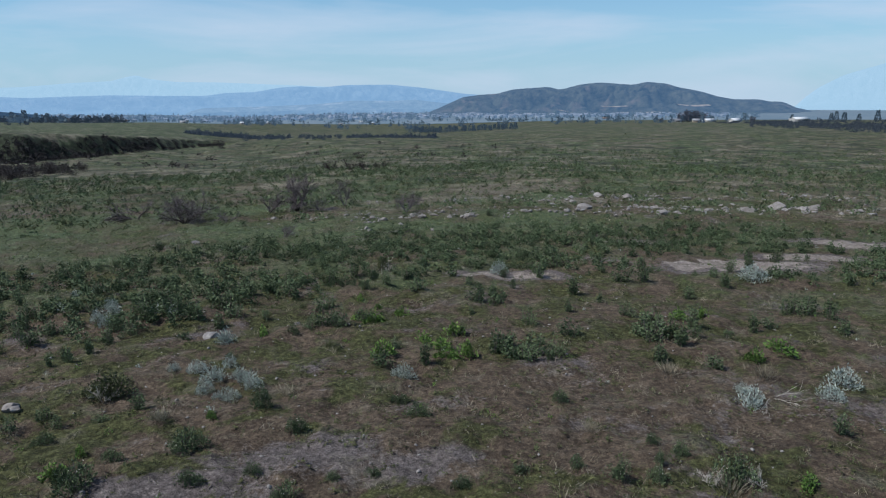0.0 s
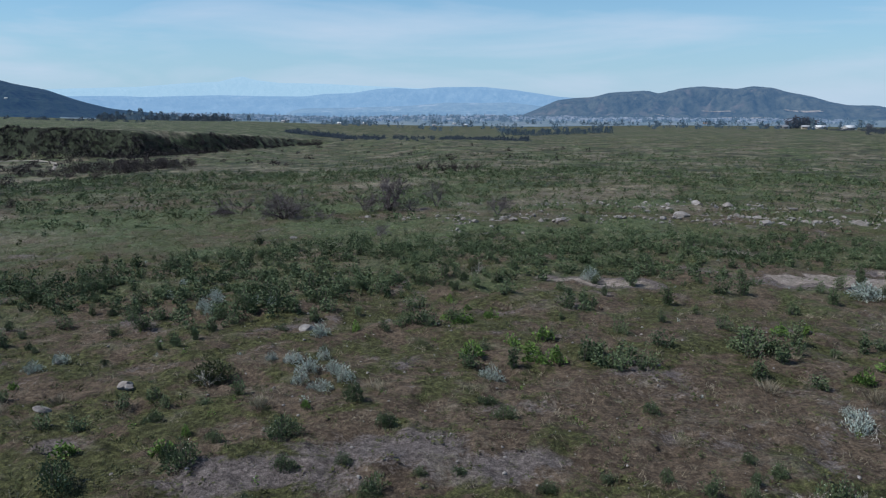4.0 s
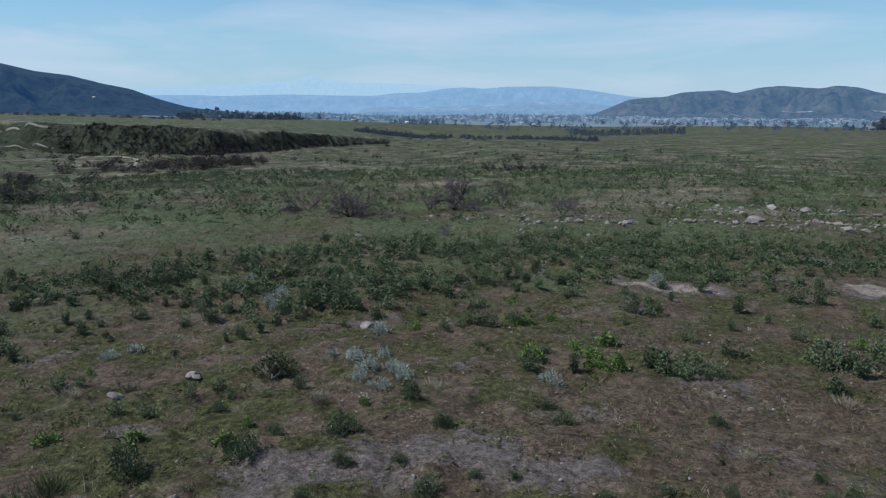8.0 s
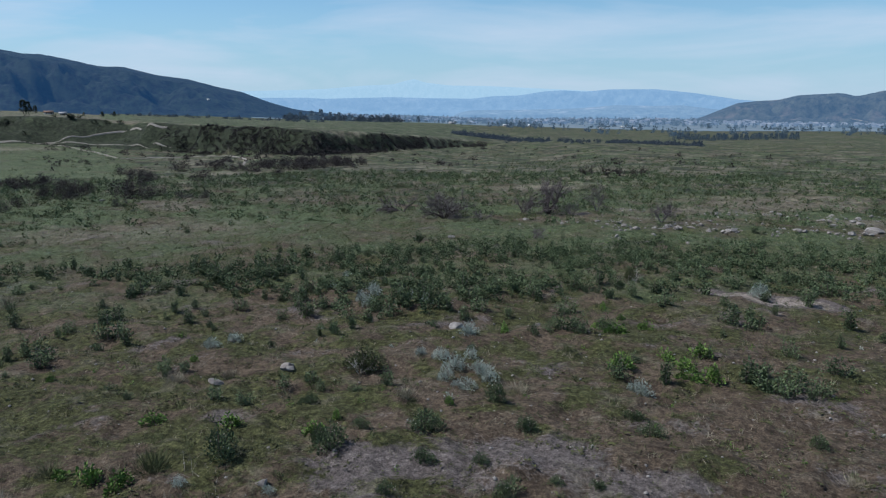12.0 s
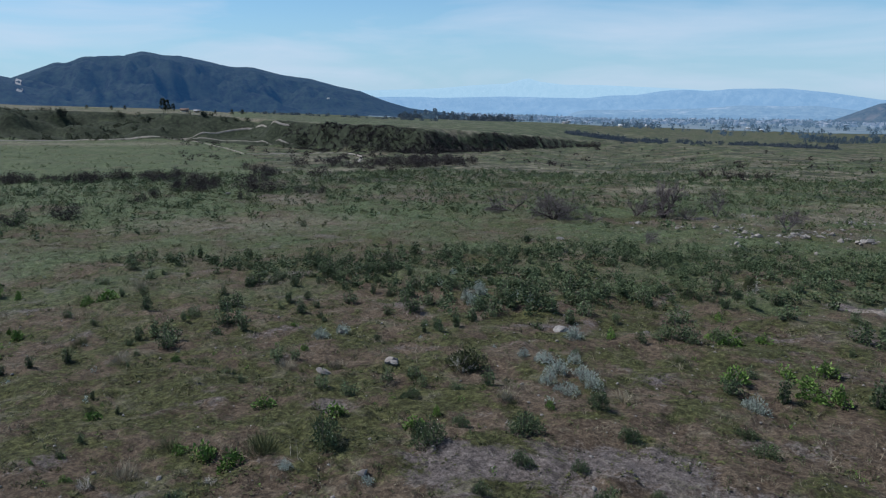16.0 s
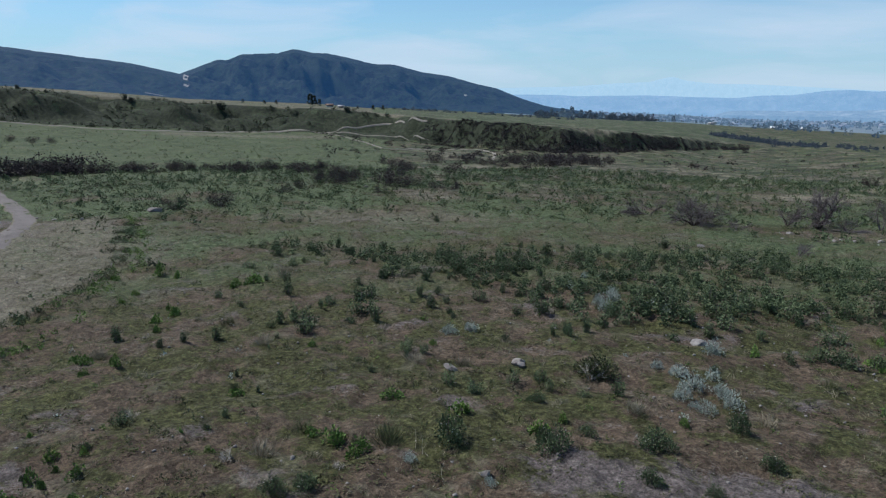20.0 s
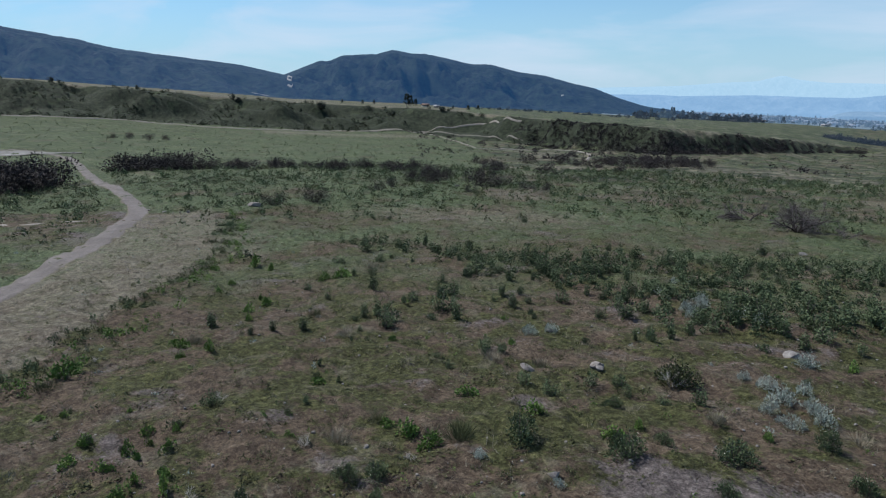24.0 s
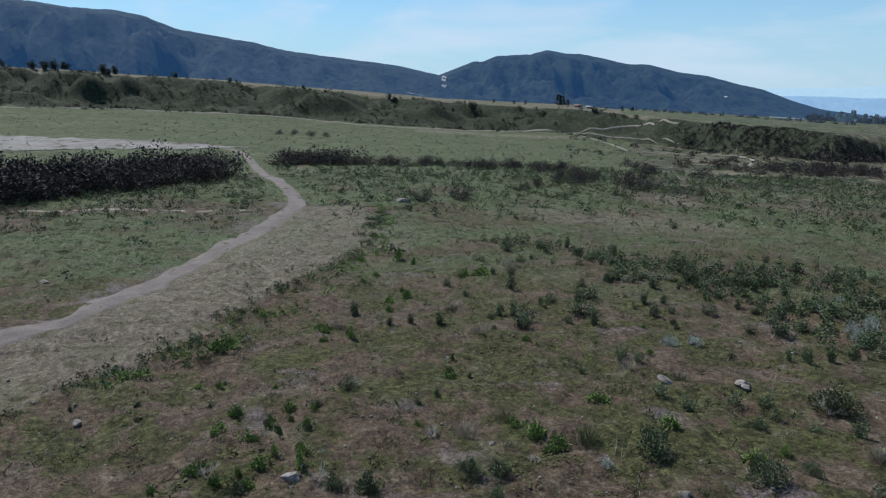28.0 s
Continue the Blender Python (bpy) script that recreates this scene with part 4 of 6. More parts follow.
def build_shrubs():
    rng = np.random.default_rng(11)
    grey = [lambda s=s: make_plant("shrub", s, TWIG, LEAF_GREY, "grey-green upright shrub with leafy stems on brown soil", "shrub", "grey-green shrubs") for s in GREY_SHAPES]
    flowers = []
    for k, s in enumerate(FLOWER_SHAPES):
        r2 = np.random.default_rng(150 + k)
        lv = s[1][0].reshape(-1, 4, 3)
        tips = lv[r2.integers(len(lv), size=46), 2]
        tips = tips[tips[:, 2] > 0.35]
        v, f = leaves(tips, r2.normal(size=tips.shape) + [0, 0, 1], 0.03, 0.014, r2)
        fl = quick("flowers", v, f, (FLOWER,))
        flowers.append(lambda s=s, fl=fl: make_plant("flowering_shrub", s, TWIG, LEAF_GREY, "round grey-green shrub dotted with small cream flowers", "shrub", "flowering shrubs", (("flowers", fl, "small cream flowers"),)))
    # the rounder, larger shrubs of the foreground carry flowers
    big = [s for s in SHRUBS if math.hypot(s[0], s[1]) < 17.5]
    small = [s for s in SHRUBS if math.hypot(s[0], s[1]) >= 17.5]
    plant_all(flowers, [(x, y, s * 1.12) for x, y, s in big], rng, stretch=0.25)
    x, y = sample(9500, 25, 54, -36, 56, rng)
    keep = (rng.uniform(0, 1, len(x)) < dense_band(x, y) * 0.7) & clear_of_road(x, y)
    extra = [(float(a), float(b), float(c)) for a, b, c in zip(x[keep], y[keep], rng.uniform(0.3, 0.8, keep.sum()))]
    room = max(0, 360 - len(small))
    plant_all(grey, [(x, y, min(1.25 * s, 0.95)) for x, y, s in small] + extra[:room], rng, stretch=0.3)
    plant_all([lambda s=s: make_plant("sage_bush", s, TWIG, LEAF_SILVER, "silvery blue-grey sage bush on bare soil", "shrub", "silver sage bushes") for s in SILVER_SHAPES], [(x, y, s * 1.3) for x, y, s in SILVER], rng)
    plant_all([lambda s=s: make_plant("leafy_plant", s, TWIG, LEAF_BRIGHT, "low fresh green leafy plant", "plant", "fresh green plants") for s in FRESH_SHAPES], [(x, y, s * 1.35) for x, y, s in FRESH], rng, stretch=0.5)
    plant_all([lambda s=s: make_plant("olive_bush", s, TWIG, LEAF_OLIVE, "spreading olive-green bush over dry stalks", "shrub", "") for s in FLOWER_SHAPES[:1]], [(-9.1, 17.6, 1.05), (-3.0, 33.6, 0.9)], rng, stretch=0.4)
    # the rest of the scrub, past counting
    low = [plume_shape(np.random.default_rng(160 + k), 6, 92, 0.13, 0.055, 0.3, 0.16)[1] for k in range(8)]
    near = np.array(extra[room:])
    tiny = [mound_shape(np.random.default_rng(165 + k), 28, 0.2, 0.085, 5, 0.35, 0.46, 0.5)[1] for k in range(8)]
    x, y = sample(17500, 50, 135, -36, 97, rng)
    keep = (rng.uniform(0, 1, len(x)) < dense_band(x, y)) & clear_of_road(x, y)
    x2, y2 = sample(7500, 130, 340, -38, 97, rng, 0.75)
    az2, r2 = az_r(x2, y2)
    keep2 = (rng.uniform(0, 1, len(x2)) < 0.08 + 0.9 * dense_band(x2, y2)) & (r2 < np.interp(az2, FOOT_AZ, FOOT_R) - 4) & clear_of_road(x2, y2)
    x3, y3 = sample(5200, 118, 215, -38, 16, rng)
    keep3 = rng.uniform(0, 1, len(x3)) < 0.5 + 0.5 * fbm(x3, y3, 16.0, 95)
    x2, y2, keep2 = np.r_[x2, x3], np.r_[y2, y3], np.r_[keep2, keep3]
    X, Y = np.r_[x[keep], x2[keep2]], np.r_[y[keep], y2[keep2]]
    S = np.r_[rng.uniform(0.3, 0.85, keep.sum()) * (0.9 + np.hypot(x[keep], y[keep]) / 260), rng.uniform(0.35, 0.9, keep2.sum())]
    pick = rng.uniform(0, 1, len(X)) < 0.3
    v, f = scattered(tiny, X[pick], Y[pick], S[pick], rng, 0.9)
    tagged(new("olive_scrub", quick("olive_scrub", v, f, (LEAF_OLIVE,))), "olive scrub spread over the grassland", "scrub", kind="stuff")
    v, f = scattered(tiny, X[~pick], Y[~pick], S[~pick], rng, 1.0)
    tagged(new("distant_scrub", quick("distant_scrub", v, f, (LEAF_GREY,))), "grey-green scrub spread over the grassland", "scrub", kind="stuff")
    X, Y, S = near.T
    v, f = scattered(low, X, Y, S, rng)
    tagged(new("field_scrub", quick("field_scrub", v, f, (LEAF_GREY,))), "thick belt of grey-green shrubs in the field", "scrub", kind="stuff")
    # low dark tufts over the far plain
    speck = [mound_shape(np.random.default_rng(500 + k), 12, 0.36, 0.13, 4, 0.2, 0.6)[1] for k in range(5)]
    x, y = sample(16000, 70, 620, -38, 98, rng, 0.42)
    a, r = az_r(x, y)
    n = fbm(x * 0.6, y, 24.0, 511) + 0.5 * fbm(x, y, 7.0, 513)
    keep = (rng.uniform(0, 1, len(x)) < 0.45 + 0.8 * n) & clear_of_road(x, y) & ((r < np.interp(a, FOOT_AZ, FOOT_R) - 3) | ((a < 18) & (r < 560)))
    v, f = scattered(speck, x[keep], y[keep], rng.uniform(0.2, 0.65, keep.sum()) * (1 + r[keep] / 500), rng, 0.6)
    tagged(new("plain_tufts", quick("plain_tufts", v, f, (LEAF_OLIVE,))), "low dark tufts spread over the far plain", "tufts", kind="stuff")
    # low cushions of moss and creeping weeds close by
    mat = [mound_shape(np.random.default_rng(530 + k), 10, 0.4, 0.13, 4, 0.1, 0.6)[1] for k in range(5)]
    x, y = sample(11000, 8.5, 48, -38, 97, rng, 0.6)
    keep = (rng.uniform(0, 1, len(x)) < 0.45 + 0.7 * fbm(x, y, 5.0, 531) + 0.4 * fbm(x, y, 1.7, 533)) & (verge_mask(x, y) < 0.5) & clear_of_road(x, y)
    v, f = scattered(mat, x[keep], y[keep], rng.uniform(0.08, 0.3, keep.sum()), rng, 0.38, 0.0)
    tagged(new("moss_cushions", quick("moss_cushions", v, f, (MOSS,))), "low dark cushions of moss on the soil", "moss", kind="stuff")
    # dark weeds in the grass beyond the road
    x, y = sample(1500, 33, 110, 62, 98, rng)
    keep = (rng.uniform(0, 1, len(x)) < 0.4 + 0.8 * fbm(x, y, 14.0, 541)) & clear_of_road(x, y) & (verge_mask(x, y) < 0.5)
    v, f = scattered(tiny, x[keep], y[keep], 0.2 + 0.65 * rng.uniform(0, 1, keep.sum()) ** 2, rng, 0.8)
    tagged(new("meadow_weeds", quick("meadow_weeds", v, f, (LEAF_SCARP,))), "dark low weeds in the grass beyond the road", "weeds", kind="stuff")
    # small weeds over the whole field
    weed = [mound_shape(np.random.default_rng(170 + k), 26, 0.26, 0.075, 4, 0.5, 0.5)[1] for k in range(5)]
    for name, mat, label, num, lo, hi in (("weeds", LEAF_OLIVE, "small olive weeds in the soil", 5200, 0.08, 0.24), ("fresh_weeds", LEAF_BRIGHT, "small fresh green weeds in the soil", 1500, 0.07, 0.2), ("grey_weeds", LEAF_SILVER, "small grey weeds in the soil", 250, 0.1, 0.25)):
        x, y = sample(num, 8.5, 75, -38, 97, rng, 0.6)
        n = fbm(x, y, 8.0, 97 + len(name))
        keep = (rng.uniform(0, 1, len(x)) < 0.5 + 0.7 * n) & clear_of_road(x, y)
        x, y = x[keep], y[keep]
        v, f = scattered(weed, x, y, rng.uniform(lo, hi, len(x)), rng, sink=0.01)
        tagged(new(name, quick(name, v, f, (mat,))), label, "weeds", kind="stuff")


def build_bank():
    """The rough bank along the field's edge: weeds, dry tufts and fresh clumps."""
    rng = np.random.default_rng(23)
    line = dense_line(VERGE_LINE, 0.12)
    weed = [mound_shape(np.random.default_rng(175 + k), 34, 0.22, 0.065, 5, 0.5, 0.5)[1] for k in range(5)]
    for name, mat, label, num, lo, hi, off in (("bank_weeds", LEAF_OLIVE, "olive weeds along the field's bank", 800, 0.14, 0.34, 0.3), ("bank_scrub", LEAF_GREY, "grey-green weeds along the field's bank", 620, 0.15, 0.42, 0.35), ("bank_clumps", LEAF_BRIGHT, "fresh green clumps along the field's bank", 260, 0.2, 0.5, 1.3)):
        p = line[rng.integers(len(line), size=num)] + rng.normal(0, 0.45, (num, 2)) + [off * 0.64, off * 0.77]
        keep = (fbm(p[:, 0], p[:, 1], 4.5, 131 + num) > -0.1) & (np.hypot(*p.T) < 62)
        v, f = scattered(weed, p[keep, 0], p[keep, 1], rng.uniform(lo, hi, keep.sum()), rng, sink=0.02)
        tagged(new(name, quick(name, v, f, (mat,))), label, "weeds", kind="stuff")


def build_tussocks():
    """Large single tussocks of olive or bleached grass."""
    rng = np.random.default_rng(25)

    def shape(r, n):
        p = np.c_[r.normal(0, 0.22, (n, 2)), np.zeros(n)]
        d = np.c_[p[:, :2] * 1.6 + r.normal(0, 0.35, (n, 2)), np.ones(n)]
        return leaves(p, d, r.uniform(0.45, 1.0, n), 0.012, r, 0.12)

    for name, mat, label, spots in (("grass_tussock", LEAF_OLIVE, "tall olive-green grass tussock", ((-10.6, 10.6, 0.6), (-11.0, 10.0, 0.35), (-12.6, 9.7, 0.35), (-16.1, 10.1, 0.3), (-10.5, 10.4, 0.45), (-20.5, 4.1, 0.4), (-3.7, 21.4, 0.4), (-22.1, 13.8, 0.35))), ("dry_tussock", GRASS, "bleached dry grass tussock", ((5.6, 12.3, 0.55), (-6.9, 15.6, 0.4), (-4.3, 17.5, 0.4), (3.4, 15.0, 0.35), (-12.3, 8.3, 0.45), (-18.6, 12.8, 0.4), (-14.0, 15.2, 0.45), (-12.7, 16.0, 0.4), (6.5, 19.0, 0.5), (8.9, 18.2, 0.5), (-22.0, 9.0, 0.4), (-27.0, 20.0, 0.5)))):
        meshes = [quick(name, *shape(np.random.default_rng(190 + k), 170), (mat,)) for k in range(3)]
        for x, y, s in spots:
            ob = tagged(new(name, meshes[int(rng.integers(3))]), label, "grass tussock", "grass tussocks")
            ob.matrix_basis = place(ob, x, y, s, rng, stretch=0.3)


def build_grass():
    rng = np.random.default_rng(21)

    def tuft(r, blades, spread, width):
        p = np.c_[r.normal(0, 0.35, (blades, 2)), np.zeros(blades)]
        d = np.c_[r.normal(0, spread, (blades, 2)), np.ones(blades)]
        s = unit(np.cross(d, r.normal(size=(blades, 3)))) * width
        tip = p + unit(d) * r.uniform(0.6, 1.0, (blades, 1))
        return np.stack([p - s, p + s, tip], 1).reshape(-1, 3), np.arange(3 * blades).reshape(-1, 3)

    shapes = [tuft(np.random.default_rng(180 + k), 11, 1.0, 0.028) for k in range(6)]
    for name, mat, label, num, want in (("dry_grass", GRASS, "short dry straw-coloured grass tufts", 44000, 0), ("green_grass", GRASS_GREEN, "short green grass tufts", 40000, 1)):
        x, y = sample(num, 8.5, 110, -38, 97, rng, 0.55)
        vx, vy = sample(8000 if want == 0 else 1, 17, 70, 58, 97, rng, 0.6)
        x, y = np.r_[x, vx], np.r_[y, vy]
        bare, green, straw = masks(x, y)[:3]
        n = fbm(x, y, 6.0, 99 + want) * 0.5 + fbm(x, y, 1.4, 103 + want) * 0.7
        like = (0.2 + 0.8 * n + 0.9 * straw) if want == 0 else (0.3 + 0.8 * n + 0.5 * green - straw)
        like = np.where(np.arange(len(x)) < num, like, straw * 1.2 - 0.2)
        keep = (rng.uniform(0, 1, len(x)) < like * (1 - 0.8 * bare)) & (dist_line(x, y, ROAD_LINE) > 0.8)
        x, y = x[keep], y[keep]
        size = rng.uniform(0.07, 0.2, len(x)) * (1 + np.hypot(x, y) / 60) * np.where(verge_mask(x, y) > 0.5, 0.62, 1.0)
        v, f = scattered(shapes, x, y, size, rng, sink=0.01)
        tagged(new(name, quick(name, v, f, (mat,))), label, "grass", kind="stuff")


# ---------------------------------------------------------------- stones
def rock_mesh(name, rng, sub=3, flat=0.7, mats=(ROCK,)):
    bm = bmesh.new()
    bmesh.ops.create_icosphere(bm, subdivisions=sub, radius=0.5)
    cuts = [(unit(rng.normal(size=3)), rng.uniform(0.17, 0.36)) for _ in range(11)]
    off = Vector(rng.uniform(-50, 50, 3))
    for v in bm.verts:
        p = np.array(v.co) * [1.0, rng.uniform(0.98, 1.02), flat]
        for nrm, d in cuts:
            over = p @ nrm - d
            if over > 0:
                p = p - nrm * over * 0.97
        p = p * (1 + 0.07 * noise.noise(Vector(p) * 2.5 + off) + 0.025 * noise.noise(Vector(p) * 9 + off))
        v.co = p
    me = bpy.data.meshes.new(name)
    bm.to_mesh(me)
    bm.free()
    for m in mats:
        me.materials.append(m)
    return me


def build_stones():
    rng = np.random.default_rng(31)
    meshes = [rock_mesh("boulder", np.random.default_rng(200 + k), 3, 0.62 + 0.06 * (k % 4)) for k in range(8)]
    small = [rock_mesh("boulder", np.random.default_rng(215 + k), 2, 0.62 + 0.06 * (k % 4)) for k in range(8)]
    spots = [(x, y, s) for x, y, s in STONES] + [(-57.6, 29.5, 1.7), (-58.6, 30.2, 0.8), (-82.5, 87.4, 1.2), (-80.5, 86.5, 0.8), (-62, 58.5, 0.9)] + [(-60.2 + 1.5 * k + 0.6 * math.sin(5 * k), 22.6 + 0.5 * math.cos(7 * k) + 0.35 * k, 0.3 + 0.12 * (k % 3)) for k in range(-3, 4)]
    # the bank of boulders across the field
    spots += [(11.3, 55.6, 1.75), (16.8, 52.9, 1.5), (24.1, 54.8, 1.5), (27.3, 56.9, 2.2), (30.3, 56.4, 1.5), (39.2, 58.4, 4.2), (38.5, 55.2, 1.4), (33.5, 55.6, 1.1), (28.5, 54.0, 1.0), (22.9, 65.1, 1.1), (17.9, 67.4, 1.2), (15.2, 67.4, 1.6), (6.5, 54.7, 0.7), (-5.0, 46.9, 0.55), (-5.3, 52.4, 0.8), (-0.7, 46.1, 0.5), (-15.4, 42.6, 0.7)]
    for cx, cy, wx, wy, num, lo, hi in ((-5.0, 49.5, 1.0, 2.8, 12, 0.3, 0.7), (0.5, 53.0, 2.6, 0.8, 20, 0.35, 0.85), (8.0, 54.5, 3.0, 1.2, 14, 0.3, 0.7), (18.0, 56.0, 5.0, 2.5, 34, 0.3, 0.9), (30.0, 55.5, 5.0, 1.5, 30, 0.35, 1.0), (14.0, 66.0, 8.0, 2.0, 34, 0.35, 1.0), (28.0, 70.0, 6.0, 3.0, 14, 0.3, 0.9), (-12.0, 53.0, 2.5, 1.5, 8, 0.3, 0.6), (6.0, 61.0, 6.0, 3.0, 14, 0.3, 0.7), (45.0, 60.0, 5.0, 3.0, 16, 0.4, 1.6)):
        for _ in range(num):
            spots.append((float(cx + wx * rng.normal()), float(cy + wy * rng.normal()), float(lo + (hi * 1.1 - lo) * rng.uniform() ** 2)))
    for i, (x, y, s) in enumerate(spots):
        ob = new("boulder", (meshes if s > 0.75 else small)[i % len(meshes)])
        label = "large pale granite boulder in the grass" if s > 1.0 else "pale grey stone half sunk in the soil"
        tagged(ob, label, "rock", "stones in the field")
        ob.matrix_basis = Matrix.LocRotScale((x, y, gz(x, y) + 0.07 * s), Euler((rng.normal(0, 0.15), rng.normal(0, 0.15), rng.uniform(0, 6.283))), Vector((s, s * rng.uniform(0.65, 0.95), s * rng.uniform(0.5, 0.8))))
    pebbles = []
    for k in range(4):
        me = rock_mesh("pebble", np.random.default_rng(230 + k), 1, 0.6)
        co = np.empty(len(me.vertices) * 3, np.float32)
        me.vertices.foreach_get("co", co)
        pebbles.append((co.reshape(-1, 3), np.array([list(p.vertices) for p in me.polygons])))
        bpy.data.meshes.remove(me)
    # rubble along the boulder bank
    x = rng.uniform(-8, 52, 1500)
    y = np.where(rng.uniform(0, 1, 1500) < 0.6, 54.5, 65.5) + 0.08 * np.abs(x) + rng.normal(0, 1.6, 1500)
    keep = fbm(x, y, 7.0, 521) > -0.1
    v, f = scattered(pebbles, x[keep], y[keep], 0.14 + 0.5 * rng.uniform(0, 1, keep.sum()) ** 3, rng, sink=-0.02)
    tagged(new("rubble", quick("rubble", v, f, (ROCK,))), "broken pale rubble along the boulder bank", "stones", kind="stuff")
    x, y = sample(3000, 8.5, 60, -38, 97, rng, 0.5)
    size = 0.035 + 0.13 * rng.uniform(0, 1, len(x)) ** 4
    v, f = scattered(pebbles, x, y, size, rng, sink=-0.01)
    tagged(new("pebbles", quick("pebbles", v, f, (ROCK,))), "small pale stones strewn over the soil", "stones", kind="stuff")


# ---------------------------------------------------------------- dead wood
def dead_thing(name, x, y, rng, limbs, length, radius, depth, spread, mats, label, lift=0.15, lean=0.6, category="dead tree"):
    """Dead wood: a thing of several limbs, each a part, with its twigs under it."""
    root = tagged(new(name), label, category)
    root.location = (x, y, gz(x, y) - 0.05)
    for k in range(limbs):
        a = rng.uniform(0, 6.283)
        out = {}
        way = unit(np.array([math.cos(a) * lean, math.sin(a) * lean, 1.0]))
        twigs(rng, np.array([math.cos(a), math.sin(a), 0]) * radius * 1.2, way, length * rng.uniform(0.75, 1.1), radius * rng.uniform(0.7, 1.1), depth, spread, out, 5, lift)
        limb = part("limb", quick("limb", *joined(out[depth]), (mats[0],), True), root)
        if radius > 0.03:
            for piece in out.get(depth - 1, []):
                part("branch", quick("branch", *piece, (mats[0],), True), limb)
        rest = [p for d, ps in out.items() if d < depth - (radius > 0.03) for p in ps]
        if rest:
            v, f = joined(rest)
            tagged(part("brushwood", quick("brushwood", v, f, (mats[1],)), limb, "thin grey twigs"), kind="stuff")
    return root


def build_dead():
    rng = np.random.default_rng(41)
    dead_thing("dead_tree", -12.6, 59.2, rng, 5, 1.75, 0.16, 3, 0.75, (BARK, DEAD), "small leafless dead tree with dark limbs and grey twigs", 0.06, 0.6)
    dead_thing("dead_brush", -10.6, 59.8, rng, 4, 1.1, 0.05, 2, 0.7, (DEAD, DEAD), "low tangle of grey dead branches", 0.0, 1.0, "dead brush")
    dead_thing("dead_brush", -14.6, 58.6, rng, 8, 1.3, 0.05, 2, 0.8, (BARK, DEAD), "low tangle of grey dead branches", 0.0, 1.1, "dead brush")
    dead_thing("dead_brush", -8.7, 62.0, rng, 4, 1.6, 0.05, 3, 0.6, (DEAD, DEAD), "pale leafless brush with fine twigs", 0.1, 0.5, "dead brush")
    dead_thing("dead_brush", -19.7, 52.9, rng, 10, 1.85, 0.08, 3, 0.8, (BARK, DEAD), "broad tangle of purple-grey dead branches", 0.0, 1.1, "dead brush")
    dead_thing("dead_brush", -24.6, 55.8, rng, 4, 2.2, 0.09, 2, 0.6, (BARK, DEAD), "fallen dead limb with a few branches", -0.2, 2.2, "dead brush")
    dead_thing("dead_brush", -16.5, 53.2, rng, 5, 0.8, 0.04, 2, 0.9, (DEAD, DEAD), "low tangle of grey dead branches", 0.0, 1.4, "dead brush")
    dead_thing("dead_brush", -2.9, 56.3, rng, 6, 1.1, 0.05, 3, 0.7, (DEAD, DEAD), "grey-brown leafless brush among boulders", 0.05, 0.8, "dead brush")
    dead_thing("dead_brush", -10.4, 45.2, rng, 5, 0.8, 0.04, 2, 0.8, (DEAD, DEAD), "low grey dead brush beside a stone", 0.05, 0.9, "dead brush")
    for k, (dx, dy) in enumerate(((0, 0), (3.2, 1.5), (6.0, -0.5), (8.5, 1.0))):
        dead_thing("dead_brush", -19.0 + dx, 121.0 + dy, rng, 6, 1.5, 0.08, 2, 0.7, (BARK, BARK), "dark leafless brush in far grass", 0.05, 0.9, "dead brush")
    for x, y, s in BRUSH:
        dead_thing("dry_brush", x, y, rng, 5, s * 0.42, 0.010, 2, 0.7, (DEAD_PALE, DEAD_PALE), "bleached dry stalks of a dead plant", 0.1, 0.8, "dry plant")
    # long fallen stalks
    for x, y, s in ((8.5, 17.0, 1.1), (-9.0, 10.4, 0.9), (-2.7, 33.0, 1.3)):
        dead_thing("dry_stalks", x, y, rng, 3, s, 0.011, 1, 0.5, (DEAD_PALE, DEAD_PALE), "bleached fallen stalks lying on the soil", -0.25, 4.0, "dry plant")


# ---------------------------------------------------------------- thickets and trees
def bush_shape(rng, n=420, leaf=0.1, wide=0.03, lumps=9, puff=0.17):
    """A broad thicket bush, one metre high and about as wide: stems and a ragged crown."""
    rods, lp, ld = [], [], []
    for k in range(lumps):
        a, q = rng.uniform(0, 6.283), (0.5 if puff < 0.2 else 0.72) * math.sqrt(rng.uniform(0, 1))
        top = np.array([math.cos(a) * q, math.sin(a) * q, rng.uniform(0.5, 1.0) * (1 - 0.6 * q * q)])
        t = np.linspace(0, 1, 5)[:, None]
        pts = np.array([top[0] * 0.3, top[1] * 0.3, 0]) + (top - [top[0] * 0.3, top[1] * 0.3, 0]) * t + rng.normal(0, 0.02, (5, 3)) * t
        rods.append(tube(pts, np.linspace(0.016, 0.004, 5), 3))
        m = n // lumps
        u = unit(rng.normal(size=(m, 3)))
        k2 = rng.uniform(0.42 - puff, 1.0, m)
        base = np.stack([np.interp(k2, t[:, 0], pts[:, i]) for i in range(3)], 1)
        p = base + u * rng.uniform(0.02, puff, (m, 1))
        p[:, 2] = np.maximum(p[:, 2], 0.02)
        lp.append(p)
        ld.append(u + [0, 0, 0.2])
    lp, ld = np.concatenate(lp), np.concatenate(ld)
    m = len(lp)
    return joined(rods), leaves(lp, ld, leaf * rng.uniform(0.6, 1.3, m), wide * rng.uniform(0.7, 1.3, m), rng)


